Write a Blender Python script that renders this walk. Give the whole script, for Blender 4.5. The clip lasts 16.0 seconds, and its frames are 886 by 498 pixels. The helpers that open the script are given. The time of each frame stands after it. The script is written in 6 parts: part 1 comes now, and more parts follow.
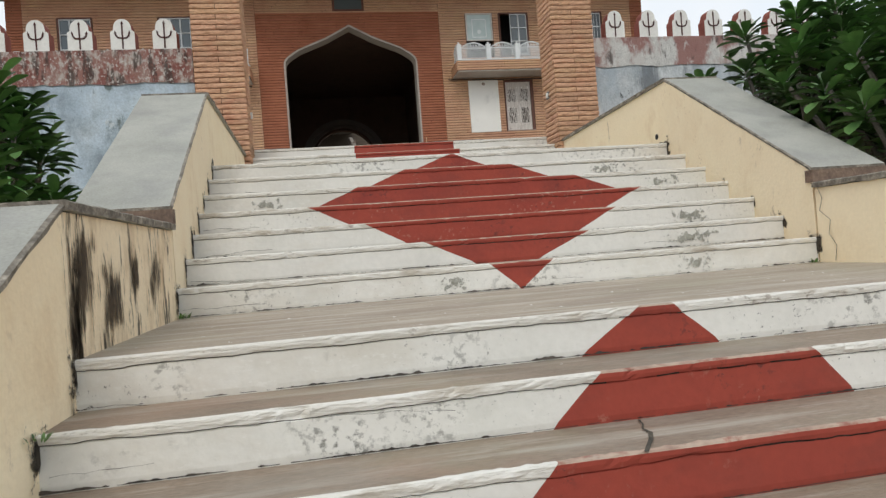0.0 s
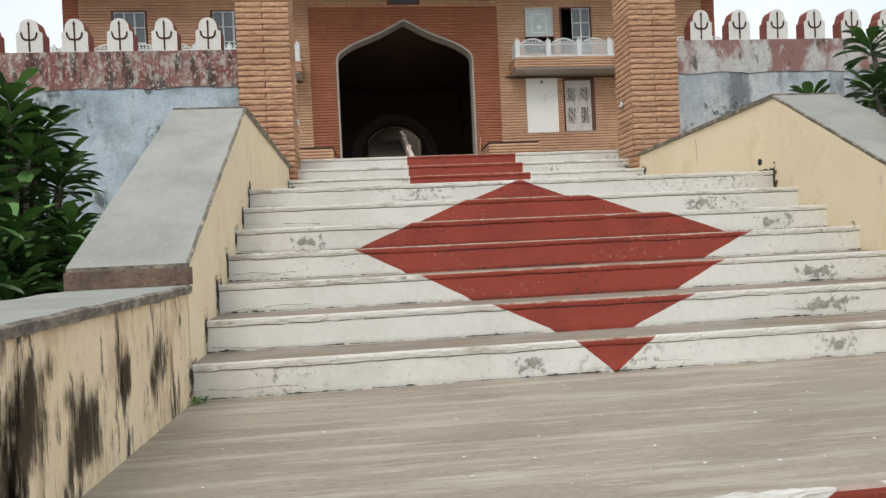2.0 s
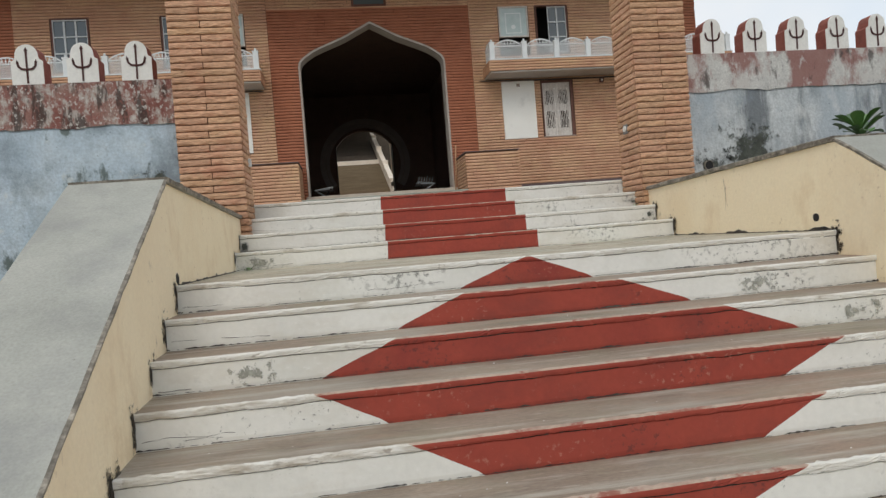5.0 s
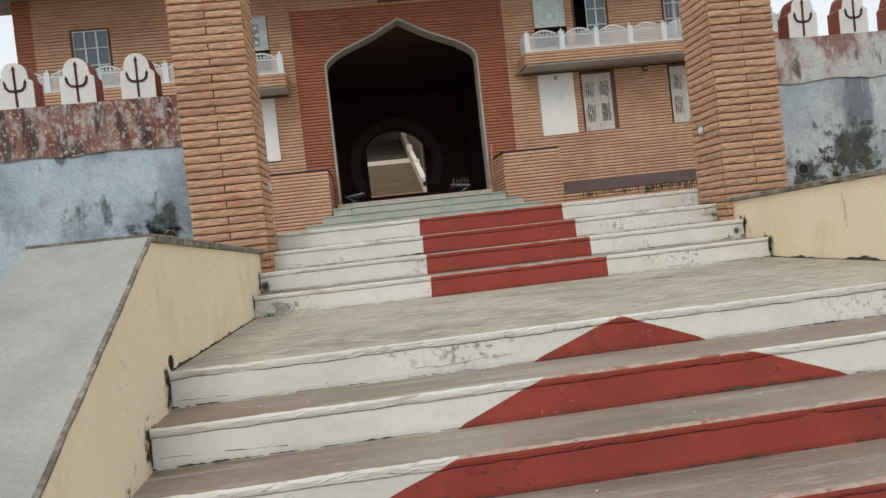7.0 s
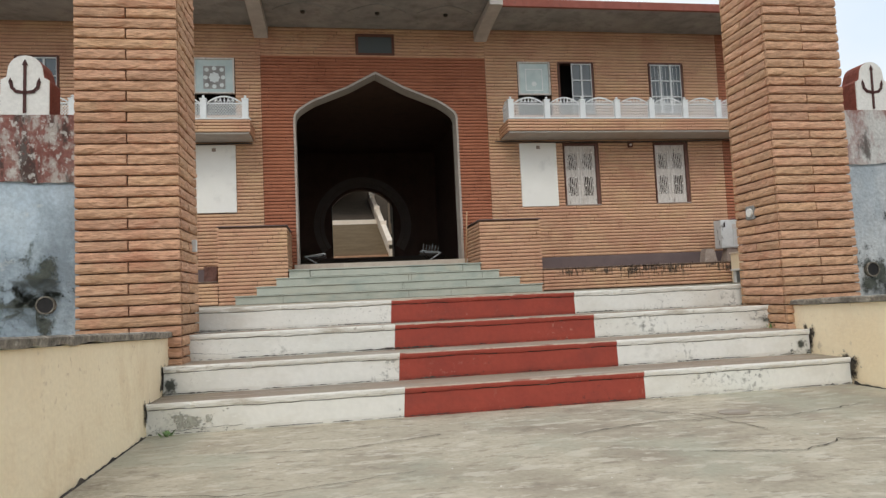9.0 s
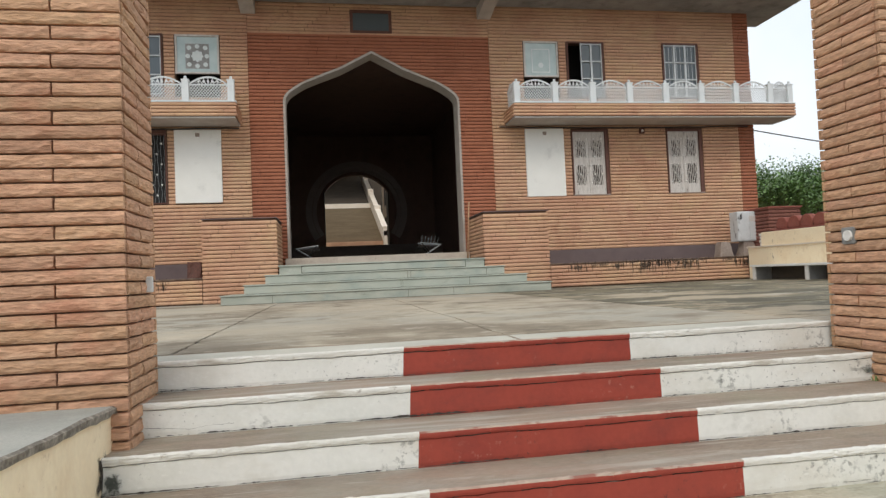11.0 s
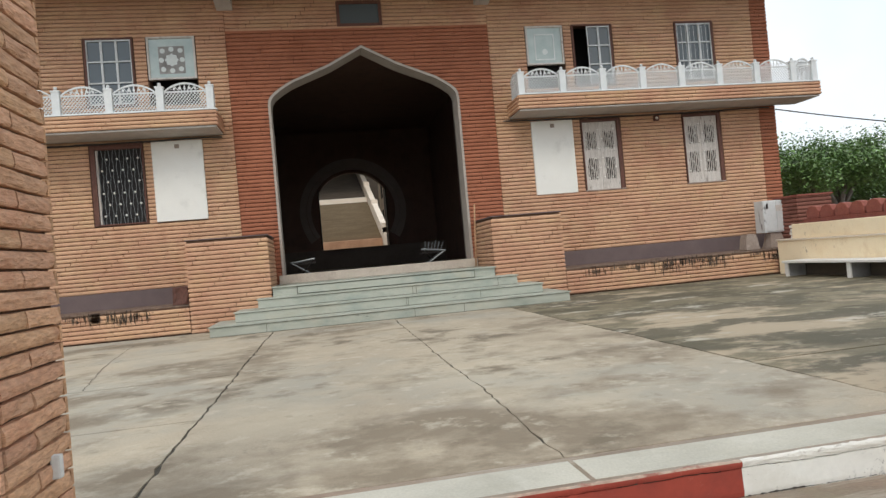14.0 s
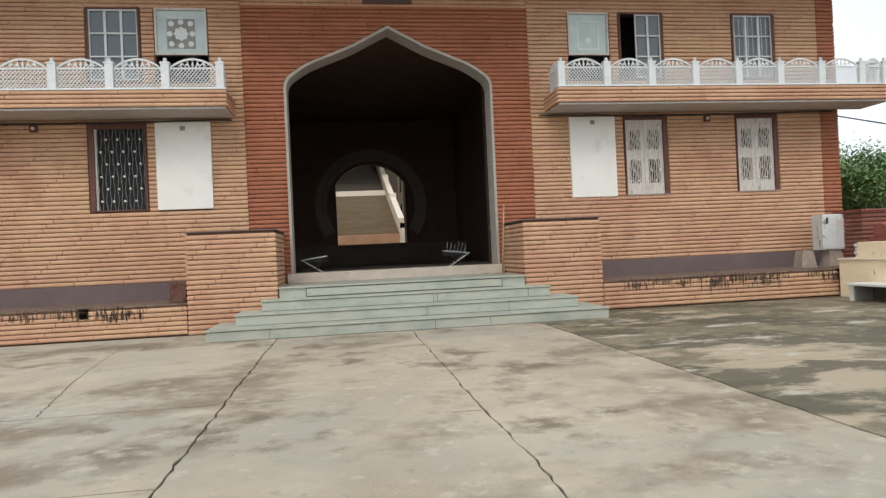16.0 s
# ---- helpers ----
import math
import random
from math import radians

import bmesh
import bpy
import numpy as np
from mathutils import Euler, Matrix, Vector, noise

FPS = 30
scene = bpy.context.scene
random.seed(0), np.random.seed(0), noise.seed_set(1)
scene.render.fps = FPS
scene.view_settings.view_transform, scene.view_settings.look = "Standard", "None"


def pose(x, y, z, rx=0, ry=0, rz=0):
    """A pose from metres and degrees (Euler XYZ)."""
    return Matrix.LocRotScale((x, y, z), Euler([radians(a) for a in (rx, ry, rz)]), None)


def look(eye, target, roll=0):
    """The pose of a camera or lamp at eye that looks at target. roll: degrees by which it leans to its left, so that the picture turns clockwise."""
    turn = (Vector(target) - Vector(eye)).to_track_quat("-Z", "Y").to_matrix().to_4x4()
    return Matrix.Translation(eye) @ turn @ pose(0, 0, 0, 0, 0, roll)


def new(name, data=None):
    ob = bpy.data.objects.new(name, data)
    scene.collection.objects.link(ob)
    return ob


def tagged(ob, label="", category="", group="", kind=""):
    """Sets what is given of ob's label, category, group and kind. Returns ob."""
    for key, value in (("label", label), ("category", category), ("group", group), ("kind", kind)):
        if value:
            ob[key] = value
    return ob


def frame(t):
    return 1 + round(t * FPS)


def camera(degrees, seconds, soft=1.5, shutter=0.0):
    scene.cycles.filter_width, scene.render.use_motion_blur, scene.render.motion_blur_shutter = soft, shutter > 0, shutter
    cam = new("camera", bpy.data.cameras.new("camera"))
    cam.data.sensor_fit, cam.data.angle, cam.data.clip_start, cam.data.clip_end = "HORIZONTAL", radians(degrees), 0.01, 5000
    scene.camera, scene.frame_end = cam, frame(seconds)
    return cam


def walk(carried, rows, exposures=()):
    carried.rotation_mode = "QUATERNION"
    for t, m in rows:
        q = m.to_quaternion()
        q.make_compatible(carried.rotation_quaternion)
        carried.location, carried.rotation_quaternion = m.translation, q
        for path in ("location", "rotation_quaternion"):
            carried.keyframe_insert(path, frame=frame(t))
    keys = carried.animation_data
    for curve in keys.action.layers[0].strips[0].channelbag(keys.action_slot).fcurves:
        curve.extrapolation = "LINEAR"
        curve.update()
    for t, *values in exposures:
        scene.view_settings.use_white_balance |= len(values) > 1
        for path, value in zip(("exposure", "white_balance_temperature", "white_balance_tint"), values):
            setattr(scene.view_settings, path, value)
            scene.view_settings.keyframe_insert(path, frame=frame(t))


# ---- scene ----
cam = camera(67.9, 16.0, soft=1.4)
PATH = [
    (0, (-0.522, 0.539, 1.461), (-0.168, 2.508, 1.467), -4.4),
    (0.5, (-0.52, 0.713, 1.515), (-0.232, 2.691, 1.443), -1.2),
    (1, (-0.575, 0.965, 1.627), (-0.196, 2.925, 1.508), 0.0),
    (1.5, (-0.547, 1.163, 1.702), (-0.218, 3.131, 1.564), -1.1),
    (2, (-0.503, 1.343, 1.865), (-0.29, 3.332, 1.855), -2.7),
    (2.5, (-0.492, 1.511, 1.878), (-0.268, 3.498, 1.897), -2.9),
    (3, (-0.448, 1.685, 2.047), (0.041, 3.624, 2.104), -2.5),
    (3.5, (-0.399, 1.967, 2.153), (-0.006, 3.928, 2.183), -4.5),
    (3.7, (-0.448, 1.971, 2.211), (-0.188, 3.953, 2.242), -4.9),
    (5.8, (-0.419, 2.958, 2.711), (-0.023, 4.92, 2.652), -3.4),
    (6, (-0.416, 3.025, 2.748), (0.087, 4.961, 2.747), -1.2),
    (6.5, (-0.378, 3.276, 2.797), (0.069, 5.226, 2.811), -4.1),
    (7, (-0.417, 3.517, 2.883), (-0.224, 5.507, 2.838), -6.3),
    (7.5, (-0.415, 3.848, 2.976), (-0.042, 5.806, 2.807), -3.4),
    (8, (-0.371, 4.124, 3.022), (0.122, 6.061, 2.959), -2.6),
    (8.5, (-0.407, 4.575, 3.069), (-0.065, 6.547, 3.122), -3.1),
    (9, (-0.395, 5.010, 3.079), (-0.072, 6.980, 3.219), -2.6),
    (9.5, (-0.431, 5.394, 3.233), (-0.057, 7.359, 3.222), -1.1),
    (9.7, (-0.409, 5.516, 3.257), (-0.044, 7.481, 3.323), -1.4),
    (12, (-0.419, 6.426, 3.783), (-0.045, 8.389, 3.863), -3.5),
    (12.4, (-0.409, 6.635, 3.899), (0.247, 8.524, 3.951), -2.5),
    (12.5, (-0.405, 6.688, 3.916), (0.193, 8.596, 3.959), -2.9),
    (13, (-0.426, 6.784, 4.005), (0.159, 8.694, 4.104), -3.8),
    (13.3, (-0.411, 6.953, 4.087), (0.153, 8.869, 4.174), -4.0),
    (13.5, (-0.394, 7.013, 4.177), (0.024, 8.968, 4.239), -6.6),
    (14, (-0.346, 7.204, 4.123), (0.0, 9.174, 4.146), -5.1),
    (14.5, (-0.394, 7.507, 4.307), (0.062, 9.454, 4.276), -1.3),
    (15, (-0.404, 7.722, 4.33), (-0.026, 9.686, 4.335), -3.1),
    (15.5, (-0.479, 8.122, 4.329), (-0.26, 10.106, 4.45), -4.9),
    (16, (-0.304, 8.509, 4.315), (-0.004, 10.487, 4.326), -2.6),
]
walk(cam, [(t, look(eye, target, roll)) for t, eye, target, roll in PATH],
     [(0, .05), (.5, .05), (1.5, .09), (2, .15), (3.5, -.13), (6, -.04), (7, .0), (7.5, .07), (8.5, .05), (9, .10), (9.5, .10), (12.5, .26), (14.5, .25), (16, .33)])

# ---- light ----
world = bpy.data.worlds.new("overcast")
world.use_nodes = True
scene.world = world
wn, wl = world.node_tree.nodes, world.node_tree.links
bg = wn["Background"]
sky = wn.new("ShaderNodeTexSky")
sky.sky_type = 'NISHITA'
sky.sun_disc = False
sky.sun_elevation, sky.sun_rotation = radians(47), radians(201)
haze = wn.new("ShaderNodeMixRGB")
haze.inputs[0].default_value = 0.86
cloud = wn.new("ShaderNodeTexNoise")
cloud.inputs["Scale"].default_value, cloud.inputs["Detail"].default_value = 2.2, 5
wl.new(wn.new("ShaderNodeTexCoord").outputs["Generated"], cloud.inputs["Vector"])
tone = wn.new("ShaderNodeValToRGB")
tone.color_ramp.elements[0].position, tone.color_ramp.elements[0].color = .36, (.80, .91, 1.02, 1)
tone.color_ramp.elements[1].position, tone.color_ramp.elements[1].color = .62, (1.02, 1.03, 1.03, 1)
wl.new(cloud.outputs["Fac"], tone.inputs[0])
gain = wn.new("ShaderNodeMixRGB")
gain.blend_type = 'MULTIPLY'
gain.inputs[0].default_value, gain.inputs[2].default_value = 1, (10, 10, 10, 1)
wl.new(tone.outputs[0], gain.inputs[1])
wl.new(gain.outputs[0], haze.inputs[2])
wl.new(sky.outputs[0], haze.inputs[1])
wl.new(haze.outputs[0], bg.inputs[0])
bg.inputs[1].default_value = 0.1
sun = new("sun", bpy.data.lights.new("sun", 'SUN'))
sun.data.energy, sun.data.angle, sun.data.color = 0.9, radians(25), (1.0, 0.935, 0.845)
sun.matrix_world = look((0, 0, 30), (10, 26, 0))


# ---- materials ----
def mat(name, cols, scale=6.0, rough=0.85, bump=0.3, bscale=60.0, dirt=None, 
        stretch=(1, 1, 1), island=0.0, randobj=0.0, metallic=0.0, fine=0.25, hue=0.0):
    """Noise-blended colours, broad dirt patches with a shape of their own, grain and relief in world metres."""
    m = bpy.data.materials.new(name)
    m.use_nodes = True
    n, l = m.node_tree.nodes, m.node_tree.links
    b = n["Principled BSDF"]
    b.inputs["Roughness"].default_value = rough
    b.inputs["Metallic"].default_value = metallic
    geo = n.new("ShaderNodeNewGeometry")
    mp = n.new("ShaderNodeMapping")
    mp.inputs["Scale"].default_value = stretch
    l.new(geo.outputs["Position"], mp.inputs["Vector"])
    t1 = n.new("ShaderNodeTexNoise")
    t1.inputs["Scale"].default_value, t1.inputs["Detail"].default_value, t1.inputs["Roughness"].default_value = scale, 6, 0.6
    l.new(mp.outputs[0], t1.inputs["Vector"])
    ramp = n.new("ShaderNodeValToRGB")
    el = ramp.color_ramp.elements
    k = len(cols)
    el[0].position, el[0].color = 0.3, (*cols[0], 1)
    el[1].position, el[1].color = 0.7, (*cols[-1], 1)
    for i in range(1, k - 1):
        e = el.new(0.3 + 0.4 * i / (k - 1))
        e.color = (*cols[i], 1)
    l.new(t1.outputs["Fac"], ramp.inputs[0])
    col = ramp.outputs[0]
    t2 = n.new("ShaderNodeTexNoise")
    t2.inputs["Scale"].default_value, t2.inputs["Detail"].default_value = bscale, 5
    l.new(mp.outputs[0], t2.inputs["Vector"])
    if fine:
        mr = n.new("ShaderNodeMapRange")
        mr.inputs[1].default_value, mr.inputs[2].default_value = 0.3, 0.7
        mr.inputs[3].default_value, mr.inputs[4].default_value = 1 - fine, 1 + fine
        l.new(t2.outputs["Fac"], mr.inputs[0])
        mx = n.new("ShaderNodeMixRGB")
        mx.blend_type = 'MULTIPLY'
        mx.inputs[0].default_value = 1
        l.new(col, mx.inputs[1])
        l.new(mr.outputs[0], mx.inputs[2])
        col = mx.outputs[0]
    if island or randobj:
        rnd = geo.outputs["Random Per Island"]
        if randobj:
            rnd = n.new("ShaderNodeObjectInfo").outputs["Random"]
        mr = n.new("ShaderNodeMapRange")
        a = island or randobj
        mr.inputs[3].default_value, mr.inputs[4].default_value = 1 - a, 1 + a
        l.new(rnd, mr.inputs[0])
        mx = n.new("ShaderNodeMixRGB")
        mx.blend_type = 'MULTIPLY'
        mx.inputs[0].default_value = 1
        l.new(col, mx.inputs[1])
        l.new(mr.outputs[0], mx.inputs[2])
        col = mx.outputs[0]
        if hue:
            wn_ = n.new("ShaderNodeTexWhiteNoise")
            wn_.noise_dimensions = '1D'
            l.new(rnd, wn_.inputs["W"])
            mh = n.new("ShaderNodeMapRange")
            mh.inputs[3].default_value, mh.inputs[4].default_value = .5 - hue, .5 + hue
            l.new(wn_.outputs["Value"], mh.inputs[0])
            hs = n.new("ShaderNodeHueSaturation")
            l.new(mh.outputs[0], hs.inputs["Hue"])
            l.new(col, hs.inputs["Color"])
            col = hs.outputs[0]
    if dirt:
        for dc, ds, da, dst, cut, *cluster in dirt:
            mp2 = n.new("ShaderNodeMapping")
            mp2.inputs["Scale"].default_value = dst
            mp2.inputs["Location"].default_value = (ds * 3.1, ds * 1.7, dc[0] * 40)
            l.new(geo.outputs["Position"], mp2.inputs["Vector"])
            t3 = n.new("ShaderNodeTexNoise")
            t3.inputs["Scale"].default_value, t3.inputs["Detail"].default_value, t3.inputs["Roughness"].default_value = ds, 8, 0.65
            l.new(mp2.outputs[0], t3.inputs["Vector"])
            mr = n.new("ShaderNodeMapRange")
            mr.inputs[1].default_value, mr.inputs[2].default_value = cut
            mr.inputs[3].default_value, mr.inputs[4].default_value = 0, da
            l.new(t3.outputs["Fac"], mr.inputs[0])
            fac = mr.outputs[0]
            if cluster:
                t4 = n.new("ShaderNodeTexNoise")
                t4.inputs["Scale"].default_value, t4.inputs["Detail"].default_value = cluster[0], 3
                l.new(mp2.outputs[0], t4.inputs["Vector"])
                m4 = n.new("ShaderNodeMapRange")
                m4.inputs[1].default_value, m4.inputs[2].default_value = cluster[1]
                l.new(t4.outputs["Fac"], m4.inputs[0])
                mm = n.new("ShaderNodeMath")
                mm.operation = 'MULTIPLY'
                l.new(fac, mm.inputs[0])
                l.new(m4.outputs[0], mm.inputs[1])
                fac = mm.outputs[0]
            mx = n.new("ShaderNodeMixRGB")
            l.new(fac, mx.inputs[0])
            l.new(col, mx.inputs[1])
            mx.inputs[2].default_value = (*dc, 1)
            col = mx.outputs[0]
    l.new(col, b.inputs["Base Color"])
    if bump:
        bp = n.new("ShaderNodeBump")
        bp.inputs["Strength"].default_value, bp.inputs["Distance"].default_value = bump, 0.012
        ad = n.new("ShaderNodeMath")
        l.new(t1.outputs["Fac"], ad.inputs[0])
        l.new(t2.outputs["Fac"], ad.inputs[1])
        l.new(ad.outputs[0], bp.inputs["Height"])
        l.new(bp.outputs[0], b.inputs["Normal"])
    return m


ONE = (1, 1, 1)
M = {}
M["white"] = mat("white_limewash", [(.69, .685, .635), (.78, .77, .72), (.73, .725, .67)], 1.4, .9, .22, 30, fine=.03,
                 dirt=[((.60, .56, .48), 1.3, .55, (1, 1, 2), (.50, .66)), ((.48, .47, .42), 5, .38, (1, 1, 1.4), (.58, .70), 1.3, (.52, .64)), ((.10, .10, .085), 26, .8, (1, 1, 1), (.52, .62), 1.7, (.56, .66)), ((.06, .06, .05), 48, .85, ONE, (.62, .68), 1.1, (.50, .60)), ((.82, .81, .77), 26, .5, (1, 1, 2), (.58, .66))])
M["lip"] = mat("worn_white_nosing", [(.66, .635, .565), (.76, .74, .68), (.80, .785, .73)], 3, .9, 1.0, 55, fine=.06, stretch=(.35, 1, 1.5),
               dirt=[((.42, .36, .28), 5, .7, (.4, 1, 1.5), (.55, .66)), ((.28, .23, .18), 30, .7, (.6, 1, 1), (.58, .66), 2.5, (.5, .6))])
M["red"] = mat("red_oxide_paint", [(.265, .041, .028), (.335, .056, .034), (.295, .047, .030)], 1.6, .8, .25, 30, fine=.06,
               dirt=[((.21, .042, .030), 3, .55, (1, 1, 1.5), (.50, .66)), ((.50, .26, .19), 30, .5, ONE, (.58, .66), 2.2, (.52, .62)), ((.10, .03, .025), 34, .7, ONE, (.56, .64), 2.0, (.55, .64))])
M["worn"] = mat("worn_pinkish_paint_edge", [(.34, .22, .17), (.48, .36, .28), (.40, .33, .27)], 9, .85, .3, 40, fine=.1, dirt=[((.27, .075, .05), 6, .8, (1, 1, 1), (.54, .62))])
M["cement"] = mat("worn_cement", [(.225, .170, .126), (.285, .222, .168), (.345, .275, .213)], 2.0, .85, .5, 70, fine=.14, stretch=(.5, 1.4, 1),
                  dirt=[((.47, .425, .355), 2.0, .75, (.35, 4, 1), (.52, .64)), ((.50, .45, .38), 9, .5, (.3, 3, 1), (.58, .66)), ((.36, .235, .17), 1.4, .5, (.6, 1.5, 1), (.52, .64)), ((.27, .26, .17), 1.1, .4, ONE, (.50, .64)), ((.14, .115, .09), 1.6, .55, (.6, 1.6, 1), (.54, .70)), ((.14, .12, .10), 6, .4, (.6, 1.3, 1), (.6, .75)), ((.36, .33, .28), .9, .5, (.8, 1.4, 1), (.50, .62))])
M["lower_landing"] = mat("streaked_landing_cement", [(.29, .235, .18), (.36, .30, .235), (.43, .365, .29)], 2.0, .85, .5, 60, fine=.12, stretch=(.5, 1.4, 1),
                        dirt=[((.52, .47, .39), 2.0, .75, (.3, 4, 1), (.50, .62)), ((.22, .18, .14), 1.6, .5, (.5, 2.4, 1), (.54, .68)), ((.58, .53, .45), 10, .5, (.3, 3, 1), (.57, .65)), ((.34, .31, .22), 1.0, .4, ONE, (.5, .62))])
M["landing"] = mat("pale_landing_cement", [(.37, .325, .245), (.45, .40, .305), (.52, .465, .36)], 2.4, .85, .45, 40, fine=.10,
                   dirt=[((.27, .225, .17), 1.1, .7, (1, 1.5, 1), (.50, .64)), ((.20, .17, .13), 4, .5, (1, 1.6, 1), (.58, .68)), ((.60, .55, .45), 6, .65, (1, 2.2, 1), (.54, .60)), ((.24, .20, .15), 9, .6, (1, 2.4, 1), (.56, .62)), ((.36, .37, .29), .8, .5, ONE, (.5, .6))])
M["coping"] = mat("grey_cement_coping", [(.31, .31, .275), (.365, .365, .325), (.42, .415, .37)], 2.5, .85, .35, 80, fine=.08,
                  dirt=[((.25, .25, .24), 1.8, .5, ONE, (.52, .68)), ((.08, .08, .07), 14, .6, ONE, (.70, .76))])
M["margin"] = mat("pale_grey_green_cement", [(.44, .425, .36), (.52, .50, .425), (.58, .555, .475)], 1.5, .85, .3, 70, fine=.08,
                  dirt=[((.36, .34, .27), 1.2, .6, ONE, (.5, .64)), ((.62, .60, .53), 4, .4, ONE, (.56, .66))])
M["edge"] = mat("weathered_coping_edge", [(.10, .088, .072), (.21, .185, .15), (.42, .38, .315)], 16, .95, .8, 60)
M["cream"] = mat("cream_limewash", [(.87, .71, .475), (.92, .785, .555), (.895, .75, .52)], 1.2, .9, .2, 40, fine=.025,
                 dirt=[((.66, .47, .26), 2.4, .45, (1, 1, .6), (.55, .70)), ((.24, .17, .11), 14, .7, (1, 1, .6), (.59, .65), 1.5, (.58, .66)), ((.55, .40, .24), 20, .5, ONE, (.60, .66), 2.2, (.5, .6))])
M["stained"] = mat("stained_cream_limewash", [(.84, .68, .46), (.89, .75, .54)], 1.5, .9, .3, 40, fine=.04,
                   dirt=[((.45, .30, .15), 2.2, .7, (1, 2.2, .8), (.52, .66)), ((.045, .034, .022), 3.1, .95, (1, 2.6, .45), (.57, .63)), ((.05, .04, .03), 9, .9, (1, 1.8, .5), (.60, .66)), ((.04, .03, .022), 5, .9, (1, 3, .35), (.62, .68))])
M["dark_mottle"] = mat("mottled_black", [(.02, .018, .015), (.05, .042, .035), (.12, .10, .08)], 8, .9, .5, 50)
M["bluewall"] = mat("blue_limewashed_plaster", [(.36, .44, .51), (.46, .545, .61), (.55, .62, .66)], 1.6, .95, .6, 40, fine=.12,
                    dirt=[((.20, .24, .27), 1.6, .8, (1, 1, .8), (.48, .64)), ((.07, .09, .07), 5, .8, (1, 1, .6), (.58, .66)), ((.60, .63, .62), 4, .6, ONE, (.60, .66)), ((.05, .05, .05), 18, .8, ONE, (.66, .71))])
M["greywall"] = mat("grey_weathered_plaster", [(.40, .43, .45), (.52, .55, .56), (.62, .64, .64)], 2.0, .95, .6, 40, fine=.15,
                    dirt=[((.10, .115, .13), 2.4, .8, (1.3, 1, .30), (.48, .62)), ((.33, .40, .46), 1.4, .5, (1, 1, .6), (.5, .62)), ((.68, .69, .68), 3, .6, (1, 1, .6), (.58, .66)), ((.05, .05, .05), 16, .7, ONE, (.65, .70))])
M["redband"] = mat("peeling_red_band", [(.20, .075, .06), (.26, .12, .10), (.30, .20, .17)], 4, .95, .6, 45, fine=.2,
                   dirt=[((.46, .42, .38), 9, .85, (1, 1, .6), (.50, .58)), ((.05, .035, .03), 6, .85, (1.4, 1, .35), (.50, .58)), ((.55, .52, .48), 34, .8, (1, 1, .7), (.55, .61)), ((.24, .085, .065), 26, .7, (1, 1, .6), (.57, .63))])
M["redbandgrey"] = mat("worn_red_patches_on_grey", [(.48, .47, .45), (.58, .57, .54), (.40, .39, .38)], 4, .95, .5, 45, fine=.15,
                       dirt=[((.25, .095, .078), 1.1, .85, (1, 1, .5), (.41, .47)), ((.55, .53, .50), 5, .85, (1, 1, .6), (.53, .60)), ((.06, .05, .045), 6, .8, (1, 1, .5), (.58, .66))])
# darkened copy of backstep; on the upper rear flight it carries the shade
M["backdark"] = mat("darkened_brown_stone", [(.075, .058, .043), (.105, .082, .06)], 3, .85, .2, 40, stretch=(.3, 1, 3), fine=.15)
M["merlonred"] = mat("faded_red_merlon", [(.24, .07, .05), (.30, .10, .075)], 5, .9, .4, 45, fine=.15, dirt=[((.12, .06, .05), 6, .5, ONE, (.55, .7))])
M["merlonwhite"] = mat("white_painted_plaster", [(.72, .70, .66), (.80, .79, .75)], 4, .9, .3, 45, fine=.06, dirt=[((.55, .47, .40), 8, .4, ONE, (.62, .75))])
M["trident"] = mat("dark_maroon_paint", [(.05, .012, .010), (.075, .018, .014)], 12, .7, .2, 60)
M["strip"] = mat("sandstone_strip", [(.465, .255, .148), (.56, .33, .203), (.505, .283, .168)], 5, .85, 1.0, 38, fine=.2, stretch=(.6, .6, 2.2), randobj=.13, hue=.006,
                 dirt=[((.27, .14, .08), 9, .5, (.6, .6, 2), (.56, .70)), ((.62, .40, .26), 7, .5, (.5, .5, 2.4), (.56, .68)), ((.48, .19, .11), 2.2, .45, (1, 1, 1.5), (.54, .66))])
M["stripj"] = mat("sandstone_strip_joined", [(.42, .235, .125), (.50, .29, .16), (.46, .25, .14)], 5, .85, .9, 38, fine=.22, stretch=(.6, .6, 2.2), island=.16,
                  dirt=[((.27, .14, .08), 9, .5, (1, 1, 2), (.58, .72))])
M["clad"] = mat("tan_brick_strip", [(.52, .300, .183), (.595, .366, .228), (.55, .325, .202)], .9, .85, .6, 40, fine=.12, island=.06, hue=.004,
                dirt=[((.45, .215, .138), .8, .5, (1, 1, .8), (.46, .64)), ((.60, .405, .225), 1.1, .45, (1, 1, 1.2), (.52, .66)), ((.36, .17, .10), 3, .4, (1, 1, .6), (.54, .72))])
M["cladred"] = mat("red_brick_strip", [(.32, .112, .058), (.385, .142, .076), (.345, .122, .064)], 1.6, .85, .6, 40, fine=.12, island=.05)
M["joint"] = mat("dark_mortar", [(.095, .052, .032), (.13, .075, .046)], 20, .95, .4, 60)
M["redjoint"] = mat("dark_red_mortar", [(.10, .034, .021), (.13, .045, .028)], 20, .95, .4, 60)
M["grey_render"] = mat("grey_cement_render", [(.22, .22, .21), (.30, .29, .28), (.36, .35, .33)], 2, .9, .3, 60, fine=.08, dirt=[((.14, .13, .12), 3, .5, ONE, (.52, .68))])
M["archtrim"] = mat("grey_stone_trim", [(.42, .39, .36), (.52, .49, .455)], 4, .8, .3, 60, fine=.08)
M["trim"] = mat("dull_grey_gateway_trim", [(.37, .325, .285), (.46, .41, .36)], 4, .8, .3, 60, fine=.08)
